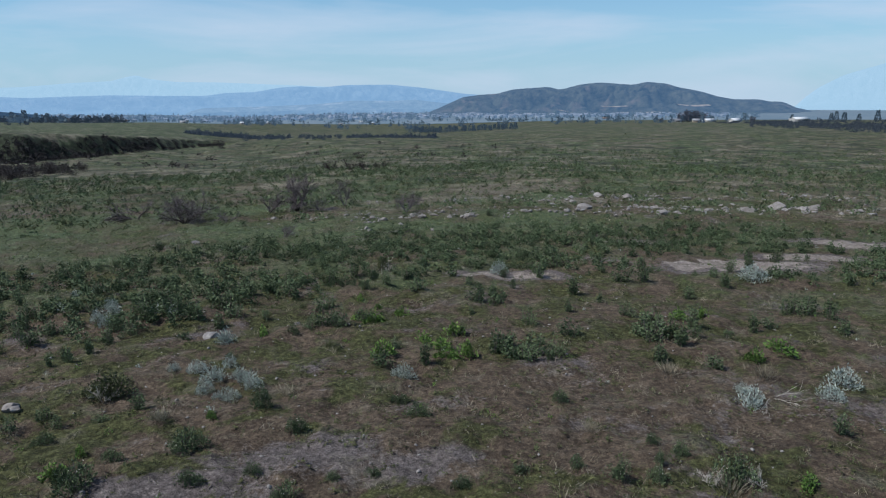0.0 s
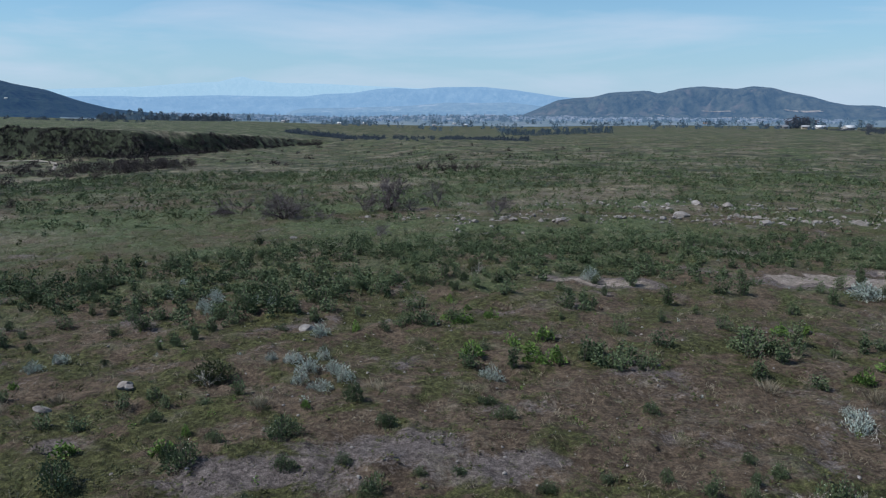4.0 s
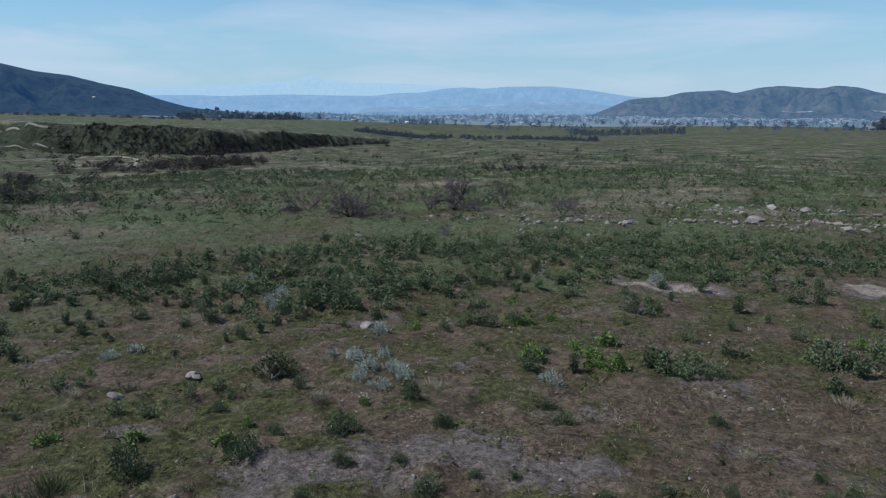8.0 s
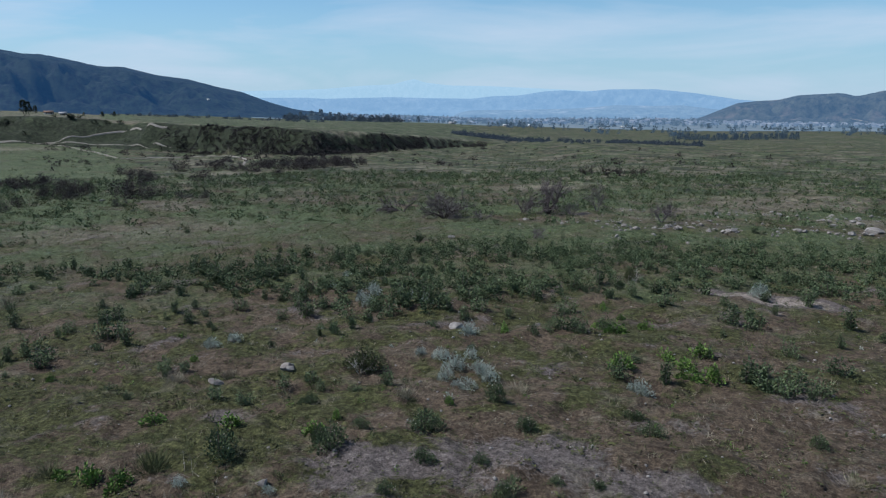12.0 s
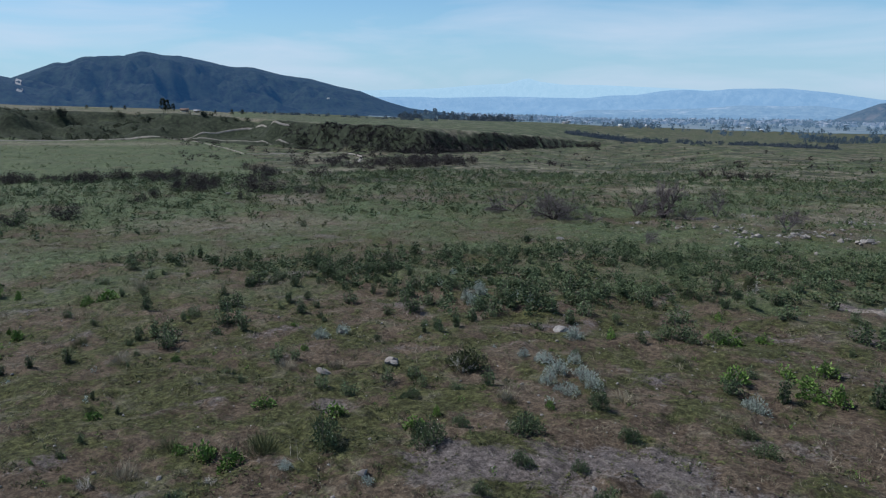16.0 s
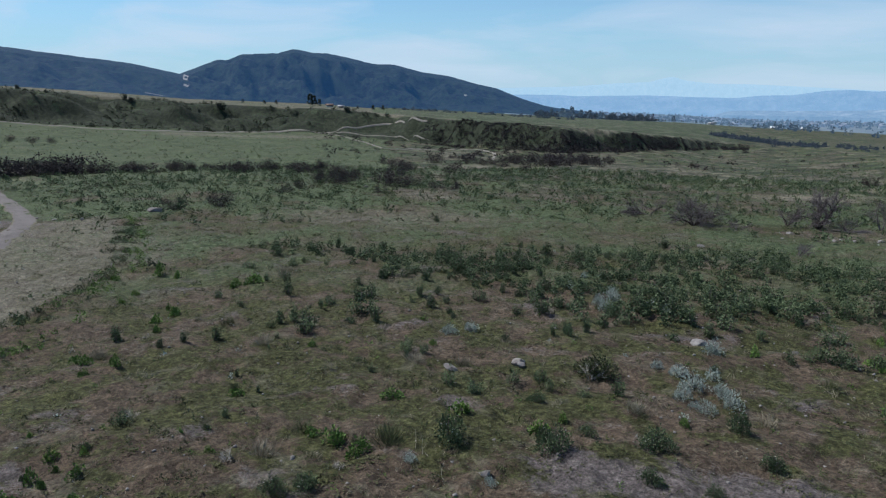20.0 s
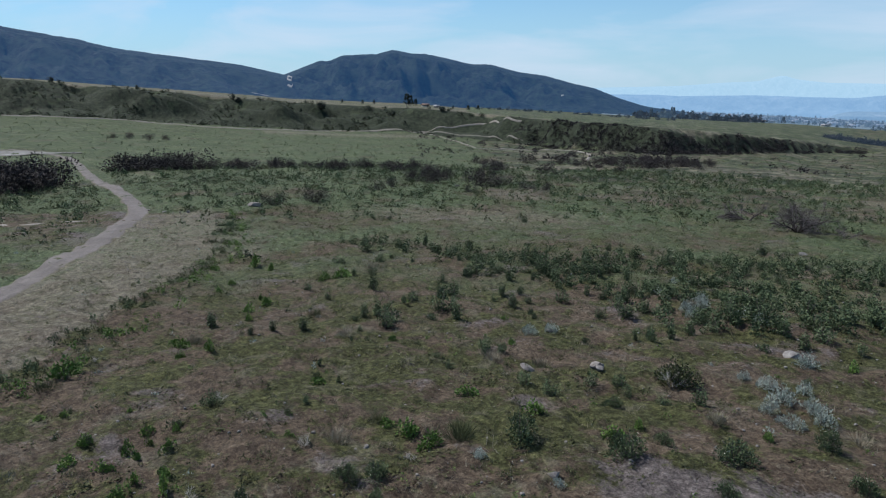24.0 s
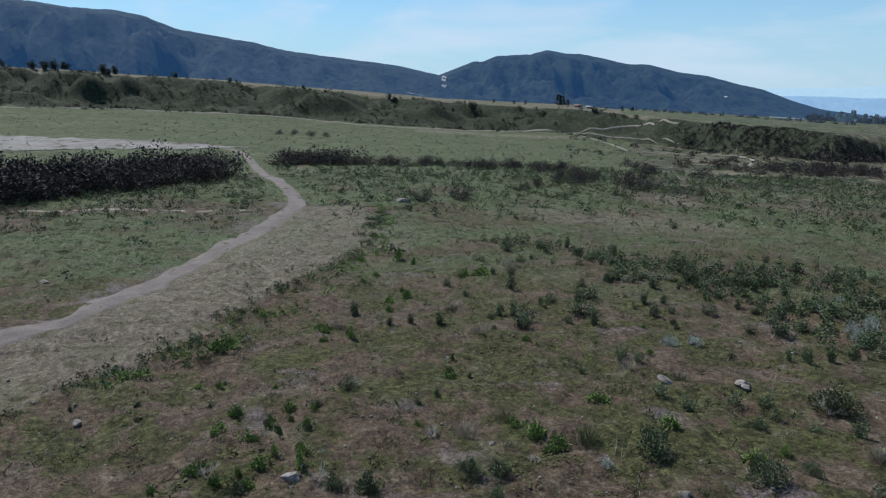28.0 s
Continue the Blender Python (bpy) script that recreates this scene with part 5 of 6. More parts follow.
def clump_shape(rng, n=1200, leaf=0.03, wide=0.014, lumps=13):
    """A thicket bush one metre high and as wide: round clumps of fine twig ends, down to the ground."""
    rods, lp, ld = [], [], []
    for k in range(lumps):
        a, q = rng.uniform(0, 6.283), 0.55 * math.sqrt(rng.uniform(0, 1))
        rad = rng.uniform(0.17, 0.29)
        c = np.array([math.cos(a) * q, math.sin(a) * q, rng.uniform(0.12, 0.86 - rad) * (1 - 0.35 * q)])
        t = np.linspace(0, 1, 4)[:, None]
        rods.append(tube(c * t * [1, 1, 1] + np.array([c[0], c[1], 0]) * 0.3 * (1 - t) + rng.normal(0, 0.02, (4, 3)) * t, np.linspace(0.016, 0.004, 4), 3))
        u = unit(rng.normal(size=(n // lumps, 3)))
        p = c + u * rad * (1 - 0.75 * rng.uniform(0, 1, (len(u), 1)) ** 1.6)
        p[:, 2] = np.maximum(p[:, 2], 0.02)
        lp.append(p)
        ld.append(u + rng.normal(0, 0.6, u.shape))
    lp, ld = np.concatenate(lp), np.concatenate(ld)
    m = len(lp)
    return joined(rods), leaves(lp, ld, leaf * rng.uniform(0.6, 1.4, m), wide * rng.uniform(0.7, 1.3, m), rng)


def conifer_shape(rng, n=150):
    k = rng.uniform(0.12, 1, n) ** 0.8
    a = rng.uniform(0, 6.283, n)
    rad = 0.24 * (1 - k) ** 0.8 * rng.uniform(0.4, 1.1, n) + 0.02
    p = np.stack([np.cos(a) * rad, np.sin(a) * rad, k], 1)
    d = np.stack([np.cos(a), np.sin(a), -0.3 + 0 * a], 1) + rng.normal(0, 0.3, (n, 3))
    trunk = tube(np.array([[0, 0, 0], [0.01, 0, 0.4], [0, 0, 0.95]]), [0.03, 0.02, 0.005], 5)
    return trunk, leaves(p, d, 0.16, 0.06, rng)


def build_thickets():
    rng = np.random.default_rng(51)
    shapes = [clump_shape(np.random.default_rng(300 + k), 1400, 0.05, 0.015, 14) for k in range(5)]
    makers = [lambda s=s: make_plant("willow_bush", s, BARK, LEAF_DARK, "tall dark leafless willow bush beside the dirt road", "bush", "dark thicket") for s in shapes]
    spots = []
    line = np.array([(-66, -10), (-72, -4), (-79, 0), (-83, 5), (-85, 10), (-89, 15), (-96, 19.5), (-102, 23.5)], float)
    for i, (x, y) in enumerate(dense_line(line, 2.7)):
        for row in range(2 + i % 2):
            spots.append((x - 2.0 * row + rng.normal(0, 0.8) - 1.5, y - 2.6 * row + rng.normal(0, 0.8), (6.4 if row else 5.4) * rng.uniform(0.72, 1.1)))
    for x, y in dense_line([(-121, 40), (-124, 47), (-126, 54)], 3.0):
        spots.append((x + rng.normal(0, 1), y + rng.normal(0, 1), rng.uniform(3.2, 4.6)))
        spots.append((x - 4 + rng.normal(0, 1), y + rng.normal(0, 1), rng.uniform(3.2, 4.6)))
    for i, (x, y) in enumerate(dense_line([(-124, 42), (-118.5, 49), (-115.7, 57), (-112, 66), (-105, 70.5), (-100, 77), (-95, 82)], 1.25)):
        spots.append((x - 1.5 + rng.normal(0, 1.2), y + rng.normal(0, 1.0), (4.0 if i < 8 else 3.2 if i < 20 else 2.8) * rng.uniform(0.6, 1.1)))
    for x, y, s in ((-82, 134, 3.0), (-76, 128, 2.8), (-79, 124, 2.4), (-84, 128, 3.0), (-88, 122, 2.6), (-71, 134, 2.2), (-94, 135, 2.8), (-98, 140, 3.0), (-86, 138, 3.2), (-78, 140, 2.6), (-90, 131, 2.4), (-95, 128, 2.2), (-74, 145, 2.4), (-231, 76, 2.8), (-226, 80, 3.2), (-222, 84, 2.6), (-234, 72, 2.4), (-70, 60.8, 2.3), (-68.2, 61.6, 1.8), (-71.5, 59.6, 1.8), (-67, 52.4, 1.6), (-57.9, 35.9, 2.1)):
        spots.append((x, y, s))
    for x, y, s in ((-74, 64.5, 2.8), (-76.5, 67, 3.0), (-72.5, 67, 2.2), (-78, 64, 2.4), (-61.5, 62, 3.4), (-63, 64.5, 2.8), (-59.5, 64, 2.0), (-54, 62.5, 1.4), (-52, 63.5, 1.2), (-57.0, 31.2, 1.6), (-64, 48, 1.5), (-66, 58, 1.8), (-56, 55, 1.4), (-90, 70, 2.0), (-95, 76, 2.2), (-86, 92, 2.2), (-80, 84, 2.4), (-74, 90, 2.6), (-93, 97, 3.0), (-104, 120, 3.4), (-100, 126, 3.0), (-92, 122, 2.6), (-84, 118, 2.4), (-72, 108, 2.2), (-108, 108, 2.6)):
        spots.append((x, y, s))
    for _ in range(22):
        spots.append((-83 + 5.5 * rng.normal(), 140 + 11 * rng.normal(), rng.uniform(1.8, 3.2)))
    plant_all(makers, [p for p in spots if math.hypot(p[0], p[1]) < 105], rng, stretch=0.3, sink=0.1)
    far_shapes = [clump_shape(np.random.default_rng(310 + k), 560, 0.075, 0.024, 12) for k in range(5)]
    far_makers = [lambda s=s: make_plant("willow_bush", s, BARK, LEAF_DARK, "dark leafless willow bush in the far grass", "bush", "dark thicket") for s in far_shapes]
    plant_all(far_makers, [p for p in spots if math.hypot(p[0], p[1]) >= 105], rng, stretch=0.3, sink=0.1)
    # brush on the bluff and at its foot
    low = [mound_shape(np.random.default_rng(320 + k), 32, 0.2, 0.09, 5, 0.3, 0.45, 0.5)[1] for k in range(6)]
    az, s = rng.uniform(17, 43, 4400), rng.uniform(-0.25, 0.84, 4400)
    fr = np.interp(az, FOOT_AZ, FOOT_R)
    r = fr + s * np.interp(az, TOP_AZ, RUN)
    x, y = -np.sin(np.radians(az)) * r, np.cos(np.radians(az)) * r
    keep = (rng.uniform(0, 1, len(az)) < np.where(s < 0, 0.35, 1.0) * np.clip((42.5 - az) / 1.5, 0.1, 1)) & (fbm(x, y, 30, 111) > -0.75)
    v, f = scattered(low, x[keep], y[keep], rng.uniform(0.8, 2.0, keep.sum()) * np.clip(1.25 - 0.75 * s[keep], 0.5, 1), rng, sink=0.35)
    tagged(new("bluff_chaparral", quick("bluff_chaparral", v, f, (LEAF_BLUFF,))), "dark chaparral covering the steep bluff", "chaparral", kind="stuff")
    az, s = rng.uniform(41, 100, 6500), rng.uniform(-0.1, 1.0, 6500)
    fr = np.interp(az, FOOT_AZ, FOOT_R)
    r = fr + s * np.interp(az, TOP_AZ, RUN)
    x, y = -np.sin(np.radians(az)) * r, np.cos(np.radians(az)) * r
    keep = (dist_line(x, y, [(-259, 218), (-247, 226), (-236, 236), (-208, 236)]) > 5) & (dist_line(x, y, [(-259, 218), (-236, 223), (-198, 226)]) > 5) & (rng.uniform(0, 1, len(az)) < np.clip(0.3 + 0.7 * fbm(x, y, 45, 113) + 0.35 * np.clip((az - 76) / 8, 0, 1), 0.06, 1))
    v, f = scattered(low, x[keep], y[keep], 0.7 + 2.2 * rng.uniform(0, 1, keep.sum()) ** 3, rng, sink=0.2)
    tagged(new("bluff_bushes", quick("bluff_bushes", v, f, (LEAF_SCARP,))), "scattered dark bushes on the grassy bluff", "bushes", kind="stuff")
    # brush in the wash at the far edge of the field
    az, r = rng.uniform(-5, 50, 1500), rng.uniform(0, 1, 1500)
    fr = np.interp(az, FOOT_AZ, FOOT_R)
    r = 150 + (fr - 150) * r
    x, y = -np.sin(np.radians(az)) * r, np.cos(np.radians(az)) * r
    keep = (fbm(x, y, 55, 115) + 0.6 * fbm(x, y, 17, 117) > np.where(az > 30, 0.15, 0.62)) & (r > 170)
    v, f = scattered(low, x[keep], y[keep], rng.uniform(0.8, 2.2, keep.sum()), rng, sink=0.15)
    tagged(new("wash_brush", quick("wash_brush", v, f, (LEAF_DARK,))), "dark leafless brush along the wash", "brush", kind="stuff")


build_grass()
build_tussocks()
build_bank()
build_shrubs()
build_stones()
build_dead()
build_thickets()


# ---------------------------------------------------------------- tracks on the plain
TRACK_MAT = mat_plain("pale_track_dirt", (0.23, 0.208, 0.182), 0.95, 0.4)
ribbon("dirt_track_1", [at(97, 366), at(91.8, 364), at(84.8, 360), at(77, 344), at(70.1, 338), at(63.9, 321), at(60.3, 331), at(54.8, 336), at(49.9, 332)], 1.5, TRACK_MAT, "pale dirt track along the foot of the bluff", 0.35, 4.0, 0.05, 5)
ribbon("dirt_track_2", [(-259, 218), (-246, 213), (-233, 207), (-214, 197), (-196, 186), (-181, 176), (-168, 167)], 0.9, TRACK_MAT, "pale dirt track crossing the grassy plain", 0.25, 3.0, 0.05, 5)
ribbon("dirt_track_3", [(-259, 218), (-253, 221), (-248, 225), (-244, 231), (-240, 235), (-235, 238), (-228, 238), (-222, 236), (-215, 234), (-208, 235)], 0.75, TRACK_MAT, "pale dirt track climbing the bluff", 0.25, 2.0, 0.05, 5)
ribbon("dirt_track_4", [(-259, 218), (-254, 219), (-245, 221), (-236, 223), (-228, 224), (-220, 226), (-213, 226), (-205, 223), (-198, 224)], 0.5, TRACK_MAT, "narrow pale footpath below the bluff", 0.25, 2.0, 0.05, 5)
ribbon("dirt_track_6", [(-168, 167), (-163, 180), (-158, 193), (-150, 195), (-142, 190), (-133, 181), (-125, 171), (-116, 158), (-107, 145)], 1.0, TRACK_MAT, "worn pale track looping below the dark bluff", 0.25, 2.0, 0.05, 5)
ribbon("dirt_track_5", [(-58.2, 16.7), (-61.0, 12.7), (-64.3, 7.7), (-68.0, 2.6), (-71.3, -2.1)], 0.7, TRACK_MAT, "faint footpath through the grass", 0.05, 1.5, 0.02, 5)


def build_pad():
    """A flat pad of pale gravel beyond the thicket, level with the plain."""
    az = np.arange(75, 118, 0.5)
    inner = np.interp(az, [62, 66, 76, 80, 100], [180, 181, 182, 178, 190])
    outer = np.interp(az, [62, 66, 76, 80, 87, 92, 100], [181, 184, 185, 194, 216, 236, 250])
    A, K = np.meshgrid(az, np.linspace(0, 1, 12), indexing="ij")
    R = inner[:, None] + (outer - inner)[:, None] * K
    R = R + 1.6 * fbm(A * 3.0, K * 9.0, 7.0, 47) * np.abs(2 * K - 1)
    x, y = (-np.sin(np.radians(A)) * R).ravel(), (np.cos(np.radians(A)) * R).ravel()
    m = Nodes("pale_gravel", 0.95)
    p = m.world_place()
    c = m.ramp(m.noise(0.25, 7, 0.7, p), (0.32, (0.095, 0.092, 0.08)), (0.5, (0.165, 0.16, 0.147)), (0.68, (0.235, 0.23, 0.215)))
    m.colour(c).bump(m.noise(6.0, 6, 0.7, p), 0.5, 0.05)
    tagged(new("gravel_pad", quick("gravel_pad", np.stack([x, y, ground_z(x, y) + 0.1], 1), grid_faces(*A.shape, False)[:, ::-1], (m.mat,), True)), "flat pad of pale grey gravel on the plain", "gravel", kind="structure")


build_pad()


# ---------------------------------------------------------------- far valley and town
# mat_leaf plus a blue emission that stands in for haze
def hazed_mat(name, dark, light, air):
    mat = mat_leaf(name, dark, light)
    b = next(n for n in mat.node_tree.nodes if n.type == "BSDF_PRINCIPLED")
    b.inputs["Emission Color"].default_value = (*HAZE_GLOW, 1)
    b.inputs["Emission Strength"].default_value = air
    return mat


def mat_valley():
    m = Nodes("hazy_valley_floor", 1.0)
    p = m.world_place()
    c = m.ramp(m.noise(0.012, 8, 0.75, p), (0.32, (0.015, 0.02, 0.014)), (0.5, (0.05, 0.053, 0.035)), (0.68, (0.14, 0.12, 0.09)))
    # valley haze painted as a glow of the floor
    m.colour(c).airlight(HAZE_GLOW, 0.30)
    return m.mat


def build_valley():
    rings, azs = np.geomspace(1450, 4790, 60), np.radians(np.arange(-40, 36, 0.5))
    rr, aa = np.meshgrid(rings, azs, indexing="ij")
    x, y = (-np.sin(aa) * rr).ravel(), (np.cos(aa) * rr).ravel()
    z = ground_z(x, y) + np.clip((rr.ravel() - 1450) / 150, -0.5, 1) * 1.5
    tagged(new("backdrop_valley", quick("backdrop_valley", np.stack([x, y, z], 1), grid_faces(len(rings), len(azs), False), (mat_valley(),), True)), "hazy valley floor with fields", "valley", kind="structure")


def house_parts(w, d, h, roof):
    """Walls, and a gabled roof with eaves, about the origin."""
    x, y, e = w / 2, d / 2, 0.5
    walls = np.array([(-x, -y, -1), (x, -y, -1), (x, y, -1), (-x, y, -1), (-x, -y, h), (x, -y, h), (x, y, h), (-x, y, h)], float)
    wf = np.array([(0, 1, 5, 4), (1, 2, 6, 5), (2, 3, 7, 6), (3, 0, 4, 7)])
    rv = np.array([(-x - e, -y - e, h - 0.2), (x + e, -y - e, h - 0.2), (x + e, 0, h + roof), (-x - e, 0, h + roof), (x + e, y + e, h - 0.2), (-x - e, y + e, h - 0.2)], float)
    rv = np.r_[rv, rv - [0, 0, 0.3]]
    rf = np.array([(0, 1, 2, 3), (3, 2, 4, 5), (6, 9, 8, 7), (9, 11, 10, 8), (0, 6, 7, 1), (4, 10, 11, 5), (1, 7, 8, 2), (2, 8, 10, 4), (0, 3, 9, 6), (3, 5, 11, 9)])
    gv = np.array([(-x, -y, h - 0.1), (-x, y, h - 0.1), (-x, 0, h + roof - 0.2), (-x, 0, h + roof - 0.2)], float)
    gable = (np.r_[gv, gv * [-1, 1, 1]], np.array([(0, 1, 2, 3), (4, 5, 6, 7)]))
    return joined([(walls, wf), gable]), (rv, rf)


WALL_PALE, WALL_TAN = mat_plain("pale_plaster", (0.5, 0.48, 0.45)), mat_plain("tan_plaster", (0.42, 0.35, 0.27))
ROOF_WHITE, ROOF_BROWN, ROOF_GREY = mat_plain("white_metal_roof", (0.62, 0.63, 0.64), 0.5), mat_plain("brown_roof", (0.20, 0.13, 0.10)), mat_plain("grey_roof", (0.28, 0.28, 0.29))
PANE = mat_plain("dark_window", (0.03, 0.035, 0.04), 0.2)


def box(w, d, h):
    v = np.array([(sx * w / 2, sy * d / 2, z) for z in (0, h) for sx, sy in ((-1, -1), (1, -1), (1, 1), (-1, 1))], float)
    return v, np.array([(0, 1, 5, 4), (1, 2, 6, 5), (2, 3, 7, 6), (3, 0, 4, 7), (4, 5, 6, 7), (3, 2, 1, 0)])


def build_house(az, r, w, d, h, roof, wall_mat, roof_mat, turn, label, name="house"):
    x, y = at(az, r)
    ob = tagged(new(name), label, "building", "buildings far across the valley")
    (wv, wf), (rv, rf) = house_parts(w, d, h, roof)
    wall = part("wall", quick("wall", wv, wf, (wall_mat,)), ob)
    part("roof", quick("roof", rv, rf, (roof_mat,)), ob)
    for k in range(3):
        v, f = box(w * 0.12, 0.16, h * 0.35)
        part("window", quick("window", v + [(k - 1) * w * 0.3, -d / 2 - 0.03, h * 0.35], f, (PANE,)), wall, "dark window pane")
    v, f = box(w * 0.1, 0.2, h * 0.7)
    part("door", quick("door", v + [w * 0.16, -d / 2 - 0.04, 0.05], f, (ROOF_BROWN,)), wall, "brown door")
    ob.matrix_basis = pose(x, y, gz(x, y) + 0.1, 0, 0, turn)
    return ob


def on_hill(hill, az, el):
    """The place on a hill that is seen from the field's middle in that direction."""
    a, e = radians(az), radians(el)
    way = Vector((-math.sin(a) * math.cos(e), math.cos(a) * math.cos(e), math.sin(e)))
    hit, place_, normal, _ = hill.ray_cast(Vector((0, 0, 8)), way)
    return (place_ - way * 5 + Vector((0, 0, 1.0))) if hit else None


def build_town():
    rng = np.random.default_rng(61)
    build_house(-22.4, 1010, 17, 9, 3, 2.4, WALL_PALE, ROOF_WHITE, 35, "white-roofed barn among far trees", "barn")
    build_house(-26.7, 930, 24, 10, 3.6, 1.8, WALL_PALE, ROOF_WHITE, 28, "long white-roofed shed behind dark scrub", "shed")
    build_house(-18.2, 1080, 14, 9, 3, 2, WALL_PALE, ROOF_GREY, 10, "small pale house beside a far grove")
    build_house(-20.6, 1100, 18, 9, 3, 2, WALL_PALE, ROOF_WHITE, 25, "small pale house beside a far grove")
    build_house(-19.7, 1060, 10, 8, 3, 2, WALL_TAN, ROOF_GREY, -15, "small tan house beside a far grove")
    build_house(49.4, 590, 5.5, 3.6, 1.7, 0.9, WALL_PALE, ROOF_BROWN, 60, "low pale house on the mesa")
    build_house(48.5, 600, 4.5, 3, 1.6, 0.8, WALL_TAN, ROOF_GREY, 40, "low tan house on the mesa")
    for az, r, s in ((19.8, 1300, 14), (15.5, 1250, 12), (13.5, 1400, 12), (24.0, 1250, 16), (8.0, 1350, 8), (5.5, 1450, 9), (6.4, 1600, 9), (-9.5, 1500, 14), (-13.0, 1600, 16)):
        build_house(az, r, s * 0.8, s * 0.5, 2.8, 1.6, WALL_PALE if s > 13 else WALL_TAN, (ROOF_WHITE, ROOF_BROWN, ROOF_GREY)[int(s) % 3], float(rng.uniform(-40, 40)), "small far house among the trees")
    hill_spot = on_hill(bpy.data.objects["backdrop_hill_left"], 38.6, -0.43)
    if hill_spot:
        ob = build_house(38.6, 1500, 6, 4, 2.2, 1.2, WALL_PALE, ROOF_WHITE, 40, "white house alone on the dark hill")
        ob.location = hill_spot - Vector((0, 0, 2.0))
    # the rest of the town
    walls, roofs = [], []
    az = np.r_[rng.uniform(-22, -2, 260), rng.uniform(-4, 30, 420)]
    r = np.r_[rng.uniform(1900, 2700, 260), rng.uniform(1900, 3800, 420)]
    for a, q in zip(az, r):
        x, y = at(a, q)
        z = gz(x, y) + 1.5
        s = rng.uniform(9, 20) * (1 if rng.uniform() < 0.93 else 3)
        (wv, wf), (rv, rf) = house_parts(s, s * 0.6, rng.uniform(3, 6), rng.uniform(1, 3))
        t = rng.uniform(0, 6.283)
        m = np.array([(math.cos(t), -math.sin(t), 0), (math.sin(t), math.cos(t), 0), (0, 0, 1)])
        walls.append((wv @ m.T + [x, y, z], wf))
        roofs.append((rv @ m.T + [x, y, z], rf))
    ob = tagged(new("town"), "far town of small pale houses in the hazy valley", "town", kind="stuff")
    # walls and roofs glow blue in place of haze
    wm, rm = hazed_mat("hazed_town_walls", (0.05, 0.05, 0.05), (0.24, 0.235, 0.23), 0.33), hazed_mat("hazed_town_roofs", (0.04, 0.035, 0.035), (0.18, 0.165, 0.16), 0.33)
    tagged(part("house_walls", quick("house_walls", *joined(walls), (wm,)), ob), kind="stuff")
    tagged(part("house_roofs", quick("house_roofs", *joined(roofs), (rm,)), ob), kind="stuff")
    # trees of the valley and the town
    round_tree = [joined([tube([[0, 0, 0], [0, 0, 0.5]], [0.05, 0.03], 4), bush_shape(np.random.default_rng(340 + k), 18, 0.38, 0.2, 6)[1]]) for k in range(3)]
    tall_tree = [joined(conifer_shape(np.random.default_rng(350 + k), 34)) for k in range(3)]
    # the last number: strength of the haze glow in the leaves
    for name, label, num, r0, r1, shapes, lo, hi, air in (("valley_trees", "dark trees scattered along the near valley", 900, 950, 1700, round_tree + tall_tree, 5, 11, 0.12), ("town_trees", "far trees between the houses, blue with painted haze", 2600, 1600, 3900, round_tree, 6, 12, 0.27)):
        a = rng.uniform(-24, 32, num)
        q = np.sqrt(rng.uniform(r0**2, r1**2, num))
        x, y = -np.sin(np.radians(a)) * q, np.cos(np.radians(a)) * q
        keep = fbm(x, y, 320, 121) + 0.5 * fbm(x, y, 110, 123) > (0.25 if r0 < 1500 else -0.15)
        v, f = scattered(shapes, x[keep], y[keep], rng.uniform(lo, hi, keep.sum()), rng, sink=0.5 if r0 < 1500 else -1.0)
        tagged(new(name, quick(name, v, f, (hazed_mat(name + "_leaves", (0.010, 0.016, 0.012), (0.035, 0.045, 0.03), air),))), label, "trees", kind="stuff")
    # dark brush rows across the valley
    low = [mound_shape(np.random.default_rng(360 + k), 32, 0.3, 0.12, 6, 0.7, 0.45)[1] for k in range(4)]
    X, Y, S = [], [], []
    for a0, a1, r0, r1, wide, num, s0, s1 in ((15.0, 19.8, 520, 560, 6, 130, 2.6, 5.0), (12.0, 15.0, 500, 520, 8, 50, 2.0, 4.0), (0.5, 7.5, 430, 470, 10, 120, 1.8, 4.0), (8, 16, 470, 520, 30, 60, 1.5, 3.5), (-33, -23.5, 640, 860, 60, 520, 1.8, 4.2), (-24, -21, 900, 940, 20, 40, 2, 4), (-40, -24, 860, 900, 20, 120, 2.5, 5), (30, 46, 700, 800, 20, 60, 2, 5), (24, 33, 1050, 1250, 40, 140, 6, 12)):
        u = rng.uniform(0, 1, num)
        a, q = a0 + (a1 - a0) * u, r0 + (r1 - r0) * u + rng.normal(0, wide, num)
        X.append(-np.sin(np.radians(a)) * q), Y.append(np.cos(np.radians(a)) * q), S.append(rng.uniform(s0, s1, num))
    X, Y, S = (np.concatenate(v) for v in (X, Y, S))
    v, f = scattered(low, X, Y, S, rng, sink=0.4)
    # a weak haze glow in the brush leaves
    tagged(new("valley_brush", quick("valley_brush", v, f, (hazed_mat("hazed_brush_leaves", (0.016, 0.018, 0.017), (0.050, 0.048, 0.045), 0.045),))), "dark rows of brush across the valley", "brush", kind="stuff")
    # trees that stand out singly
    # far trees, with haze painted as a weak blue emission
    far_tree = hazed_mat("hazed_conifer_leaves", (0.010, 0.014, 0.011), (0.036, 0.045, 0.032), 0.075)
    far_bare = hazed_mat("hazed_tree_twigs", (0.026, 0.02, 0.02), (0.075, 0.06, 0.058), 0.05)
    shapes = [conifer_shape(np.random.default_rng(370 + k), 150) for k in range(3)]
    spots = []
    for k in range(46):
        a = 2.4 - 8.4 * k / 45 + rng.normal(0, 0.05)
        x, y = at(a, 770 + rng.normal(0, 12))
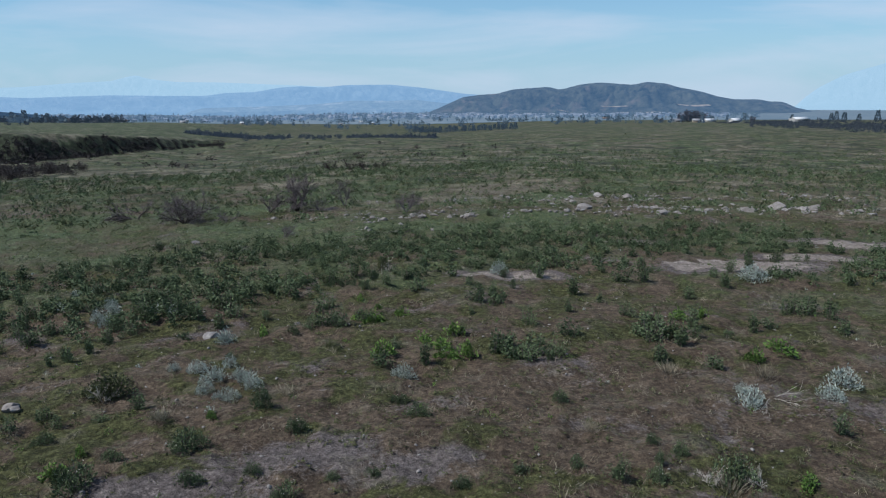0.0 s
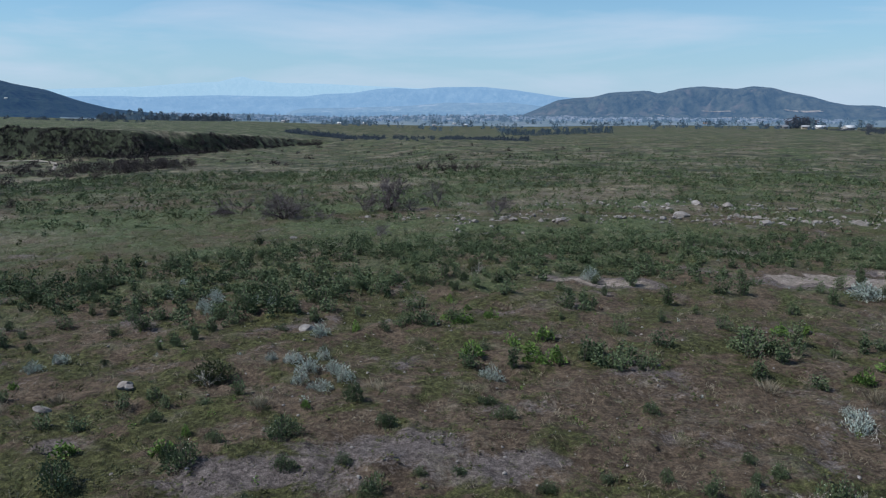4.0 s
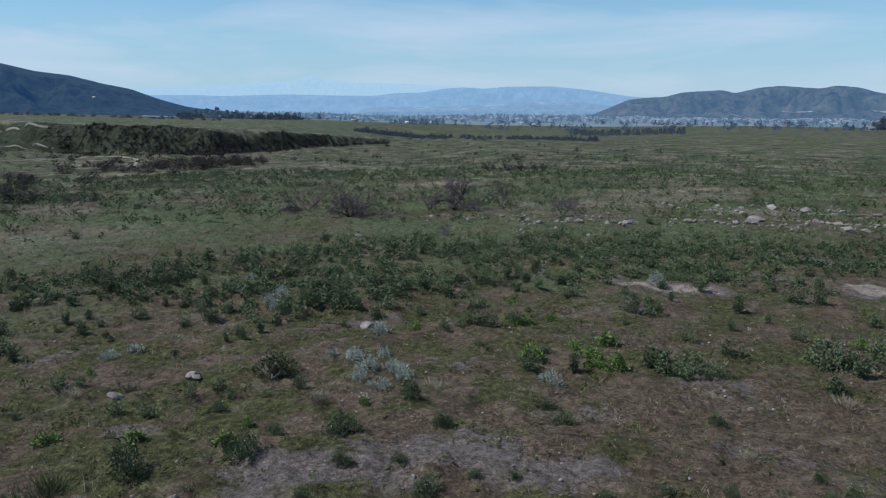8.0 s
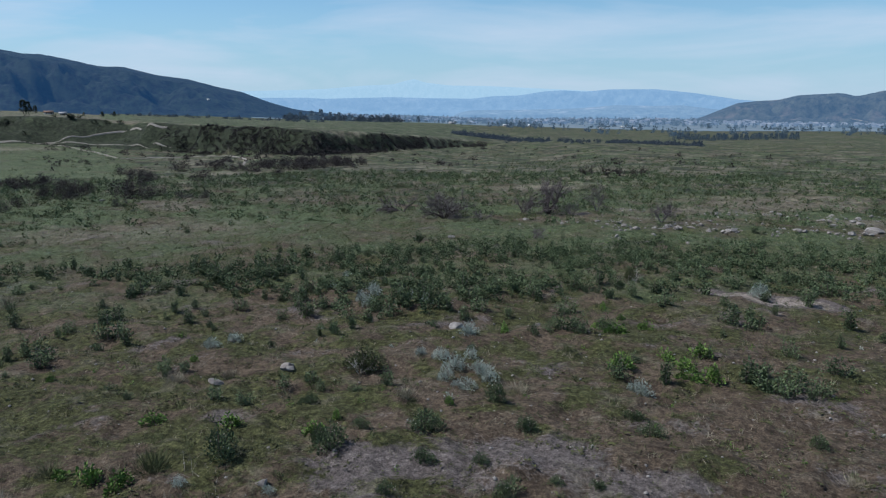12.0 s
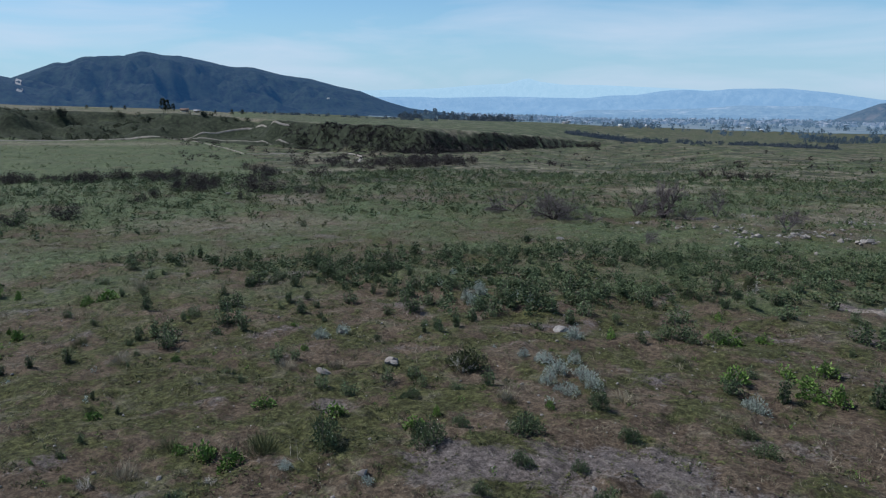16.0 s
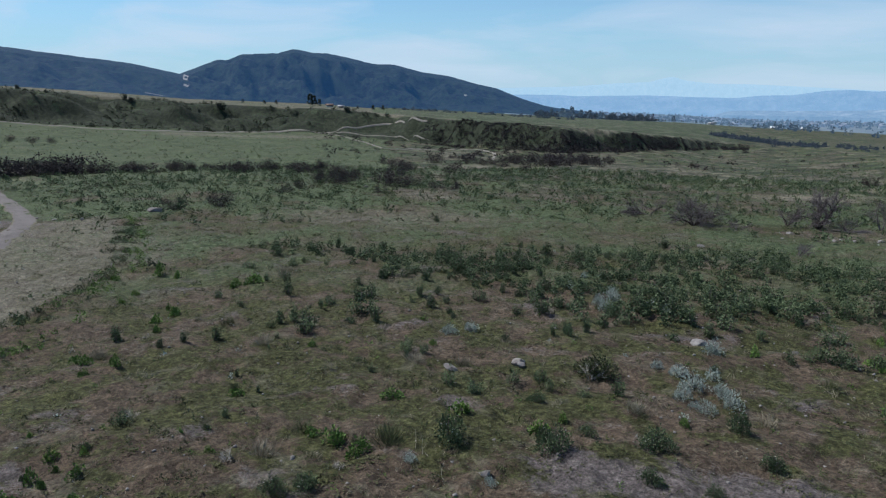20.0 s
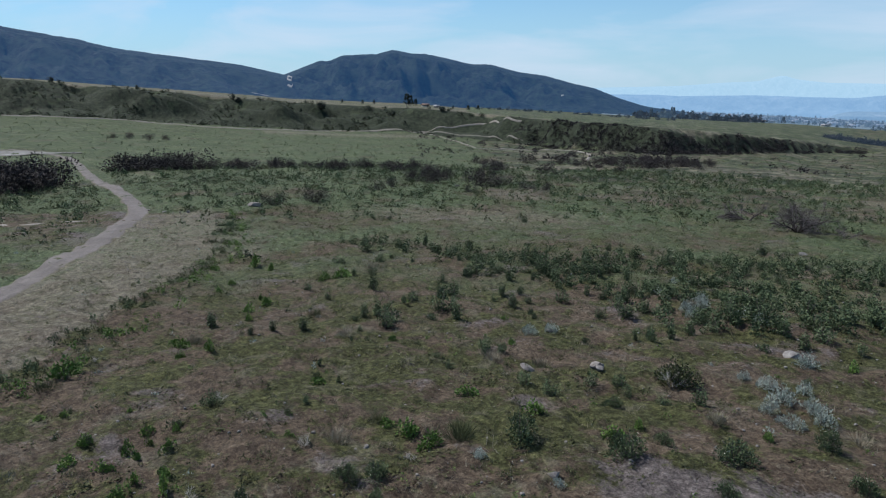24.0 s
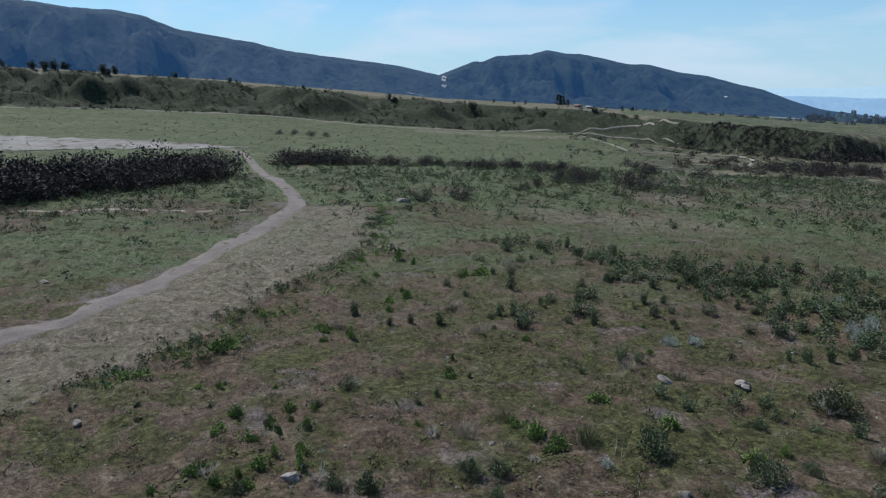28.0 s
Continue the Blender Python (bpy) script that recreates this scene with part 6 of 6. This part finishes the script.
        spots.append((x, y, rng.uniform(5.5, 8.5) * (1.0 if k % 7 else 0.6)))
    near_spots = [(*at(a, q), s) for a, q, s in ((50.9, 600, 10.5), (50.6, 602, 9.0), (50.2, 606, 6.5), (46.0, 640, 5.0), (53.5, 610, 4.0), (56.0, 590, 3.5), (45.2, 640, 4.5), (54.4, 600, 3.5), (47.2, 630, 3.5))]
    plant_all([lambda s=s: make_plant("conifer", s, BARK, LEAF_TREE, "tall dark conifer standing on the mesa", "tree", "far conifers") for s in shapes], near_spots, rng, tilt=0.02, sink=0.3)
    for a, q, s in ((30.9, 1150, 15), (30.2, 1160, 18), (29.5, 1150, 13), (28.8, 1170, 14), (28.0, 1180, 11), (31.8, 1150, 13), (32.6, 1150, 11), (27.1, 1190, 12), (26.1, 1195, 10), (-29.0, 930, 12), (-29.5, 935, 11), (-28.7, 930, 10), (-30.4, 940, 9), (-31.5, 950, 13), (-26.2, 930, 9), (25.0, 1200, 13), (24.4, 1210, 12), (22.5, 1230, 11)):
        spots.append((*at(a, q), float(s)))
    plant_all([lambda s=s: make_plant("conifer", s, BARK, far_tree, "tall dark conifer standing far across the valley", "tree", "far conifers") for s in shapes], spots, rng, tilt=0.02, sink=0.3)
    shapes = [bush_shape(np.random.default_rng(380 + k), 500, 0.11, 0.05, 14) for k in range(2)]
    spots = [(*at(a, q), s) for a, q, s in ((-18.7, 1120, 17.0), (-19.1, 1125, 19.0), (-19.6, 1122, 18.0), (-20.0, 1130, 16.0), (-17.2, 1120, 7.0), (-23.6, 1010, 8.0))]
    plant_all([lambda s=s: make_plant("broad_tree", s, BARK, far_bare, "broad bare brown tree in a far grove", "tree", "far grove") for s in shapes], spots, rng, tilt=0.02, sink=0.3, stretch=0.2)
    # trees and bushes along the rim of the mesa
    spots = []
    for a, s, back in ((89.6, 4.5, 6), (88.9, 5.0, 8), (88.3, 5.5, 7), (87.6, 4.5, 9), (85.2, 5.5, 6), (84.4, 5.0, 8), (84.9, 4.0, 4), (80.4, 3.5, 0), (76.5, 3.2, 0), (71.0, 2.6, -8), (64.3, 3.6, -10), (63.9, 3.0, -12), (57.6, 4.4, -12), (57.0, 4.0, -20), (59.2, 2.5, -20), (52.0, 3.4, -14), (48.0, 2.8, -10), (91.3, 4.0, 6), (93.0, 5.0, 7)):
        r = float(np.interp(a, FOOT_AZ, FOOT_R) + np.interp(a, TOP_AZ, RUN)) + back
        spots.append((*at(a, r), s))
    shapes = [bush_shape(np.random.default_rng(390 + k), 420, 0.13, 0.05, 12) for k in range(3)]
    plant_all([lambda s=s: make_plant("rim_bush", s, BARK, LEAF_TREE, "dark round bush on the rim of the bluff", "bush", "bushes on the bluff's rim") for s in shapes], spots, rng, sink=0.3, stretch=0.35)


build_valley()
build_town()


def build_cuts():
    # bare soil that also emits a little blue for the haze before it
    mat = mat_hill("hazed_road_cut", (0.16, 0.14, 0.125), (0.30, 0.27, 0.245), (0.2, 0.18, 0.16), 0.05, HAZE_GLOW, 0.16)
    for name, hill, line, wide in (("road_cut_1", "backdrop_hill_left", [(60.7, -0.55), (60.35, -0.2), (60.1, 0.1), (59.95, 0.35), (60.05, 0.7), (59.95, 0.95)], 0.16), ("road_cut_2", "backdrop_ridge_left", [(62.9, -0.35), (62.3, -0.45), (61.6, -0.6)], 0.07), ("road_cut_3", "backdrop_mountain_right", [(-9.2, -1.85), (-10.0, -2.0), (-10.8, -2.2)], 0.07), ("road_cut_4", "backdrop_mountain_right", [(-18.2, -1.5), (-19.4, -1.6), (-20.6, -1.55)], 0.14), ("road_cut_5", "backdrop_mountain_right", [(-12.6, -1.6), (-13.4, -1.65), (-14.6, -1.6)], 0.08), ("road_cut_6", "backdrop_mountain_right", [(-14.0, -2.1), (-16.2, -2.1), (-17.0, -2.05)], 0.10)):
        ob = bpy.data.objects[hill]
        pts = [(on_hill(ob, a - wide, e - wide * 0.4), on_hill(ob, a + wide, e + wide * 0.4)) for a, e in dense_line(line, 0.04)]
        pts = [p for p in pts if p[0] and p[1]]
        if len(pts) > 1:
            v = np.array([tuple(q) for p in pts for q in p])
            tagged(new(name, quick(name, v, grid_faces(len(pts), 2, False), (mat,))), "pale bare cut of a road on the hillside", "road cut", kind="structure")


build_cuts()
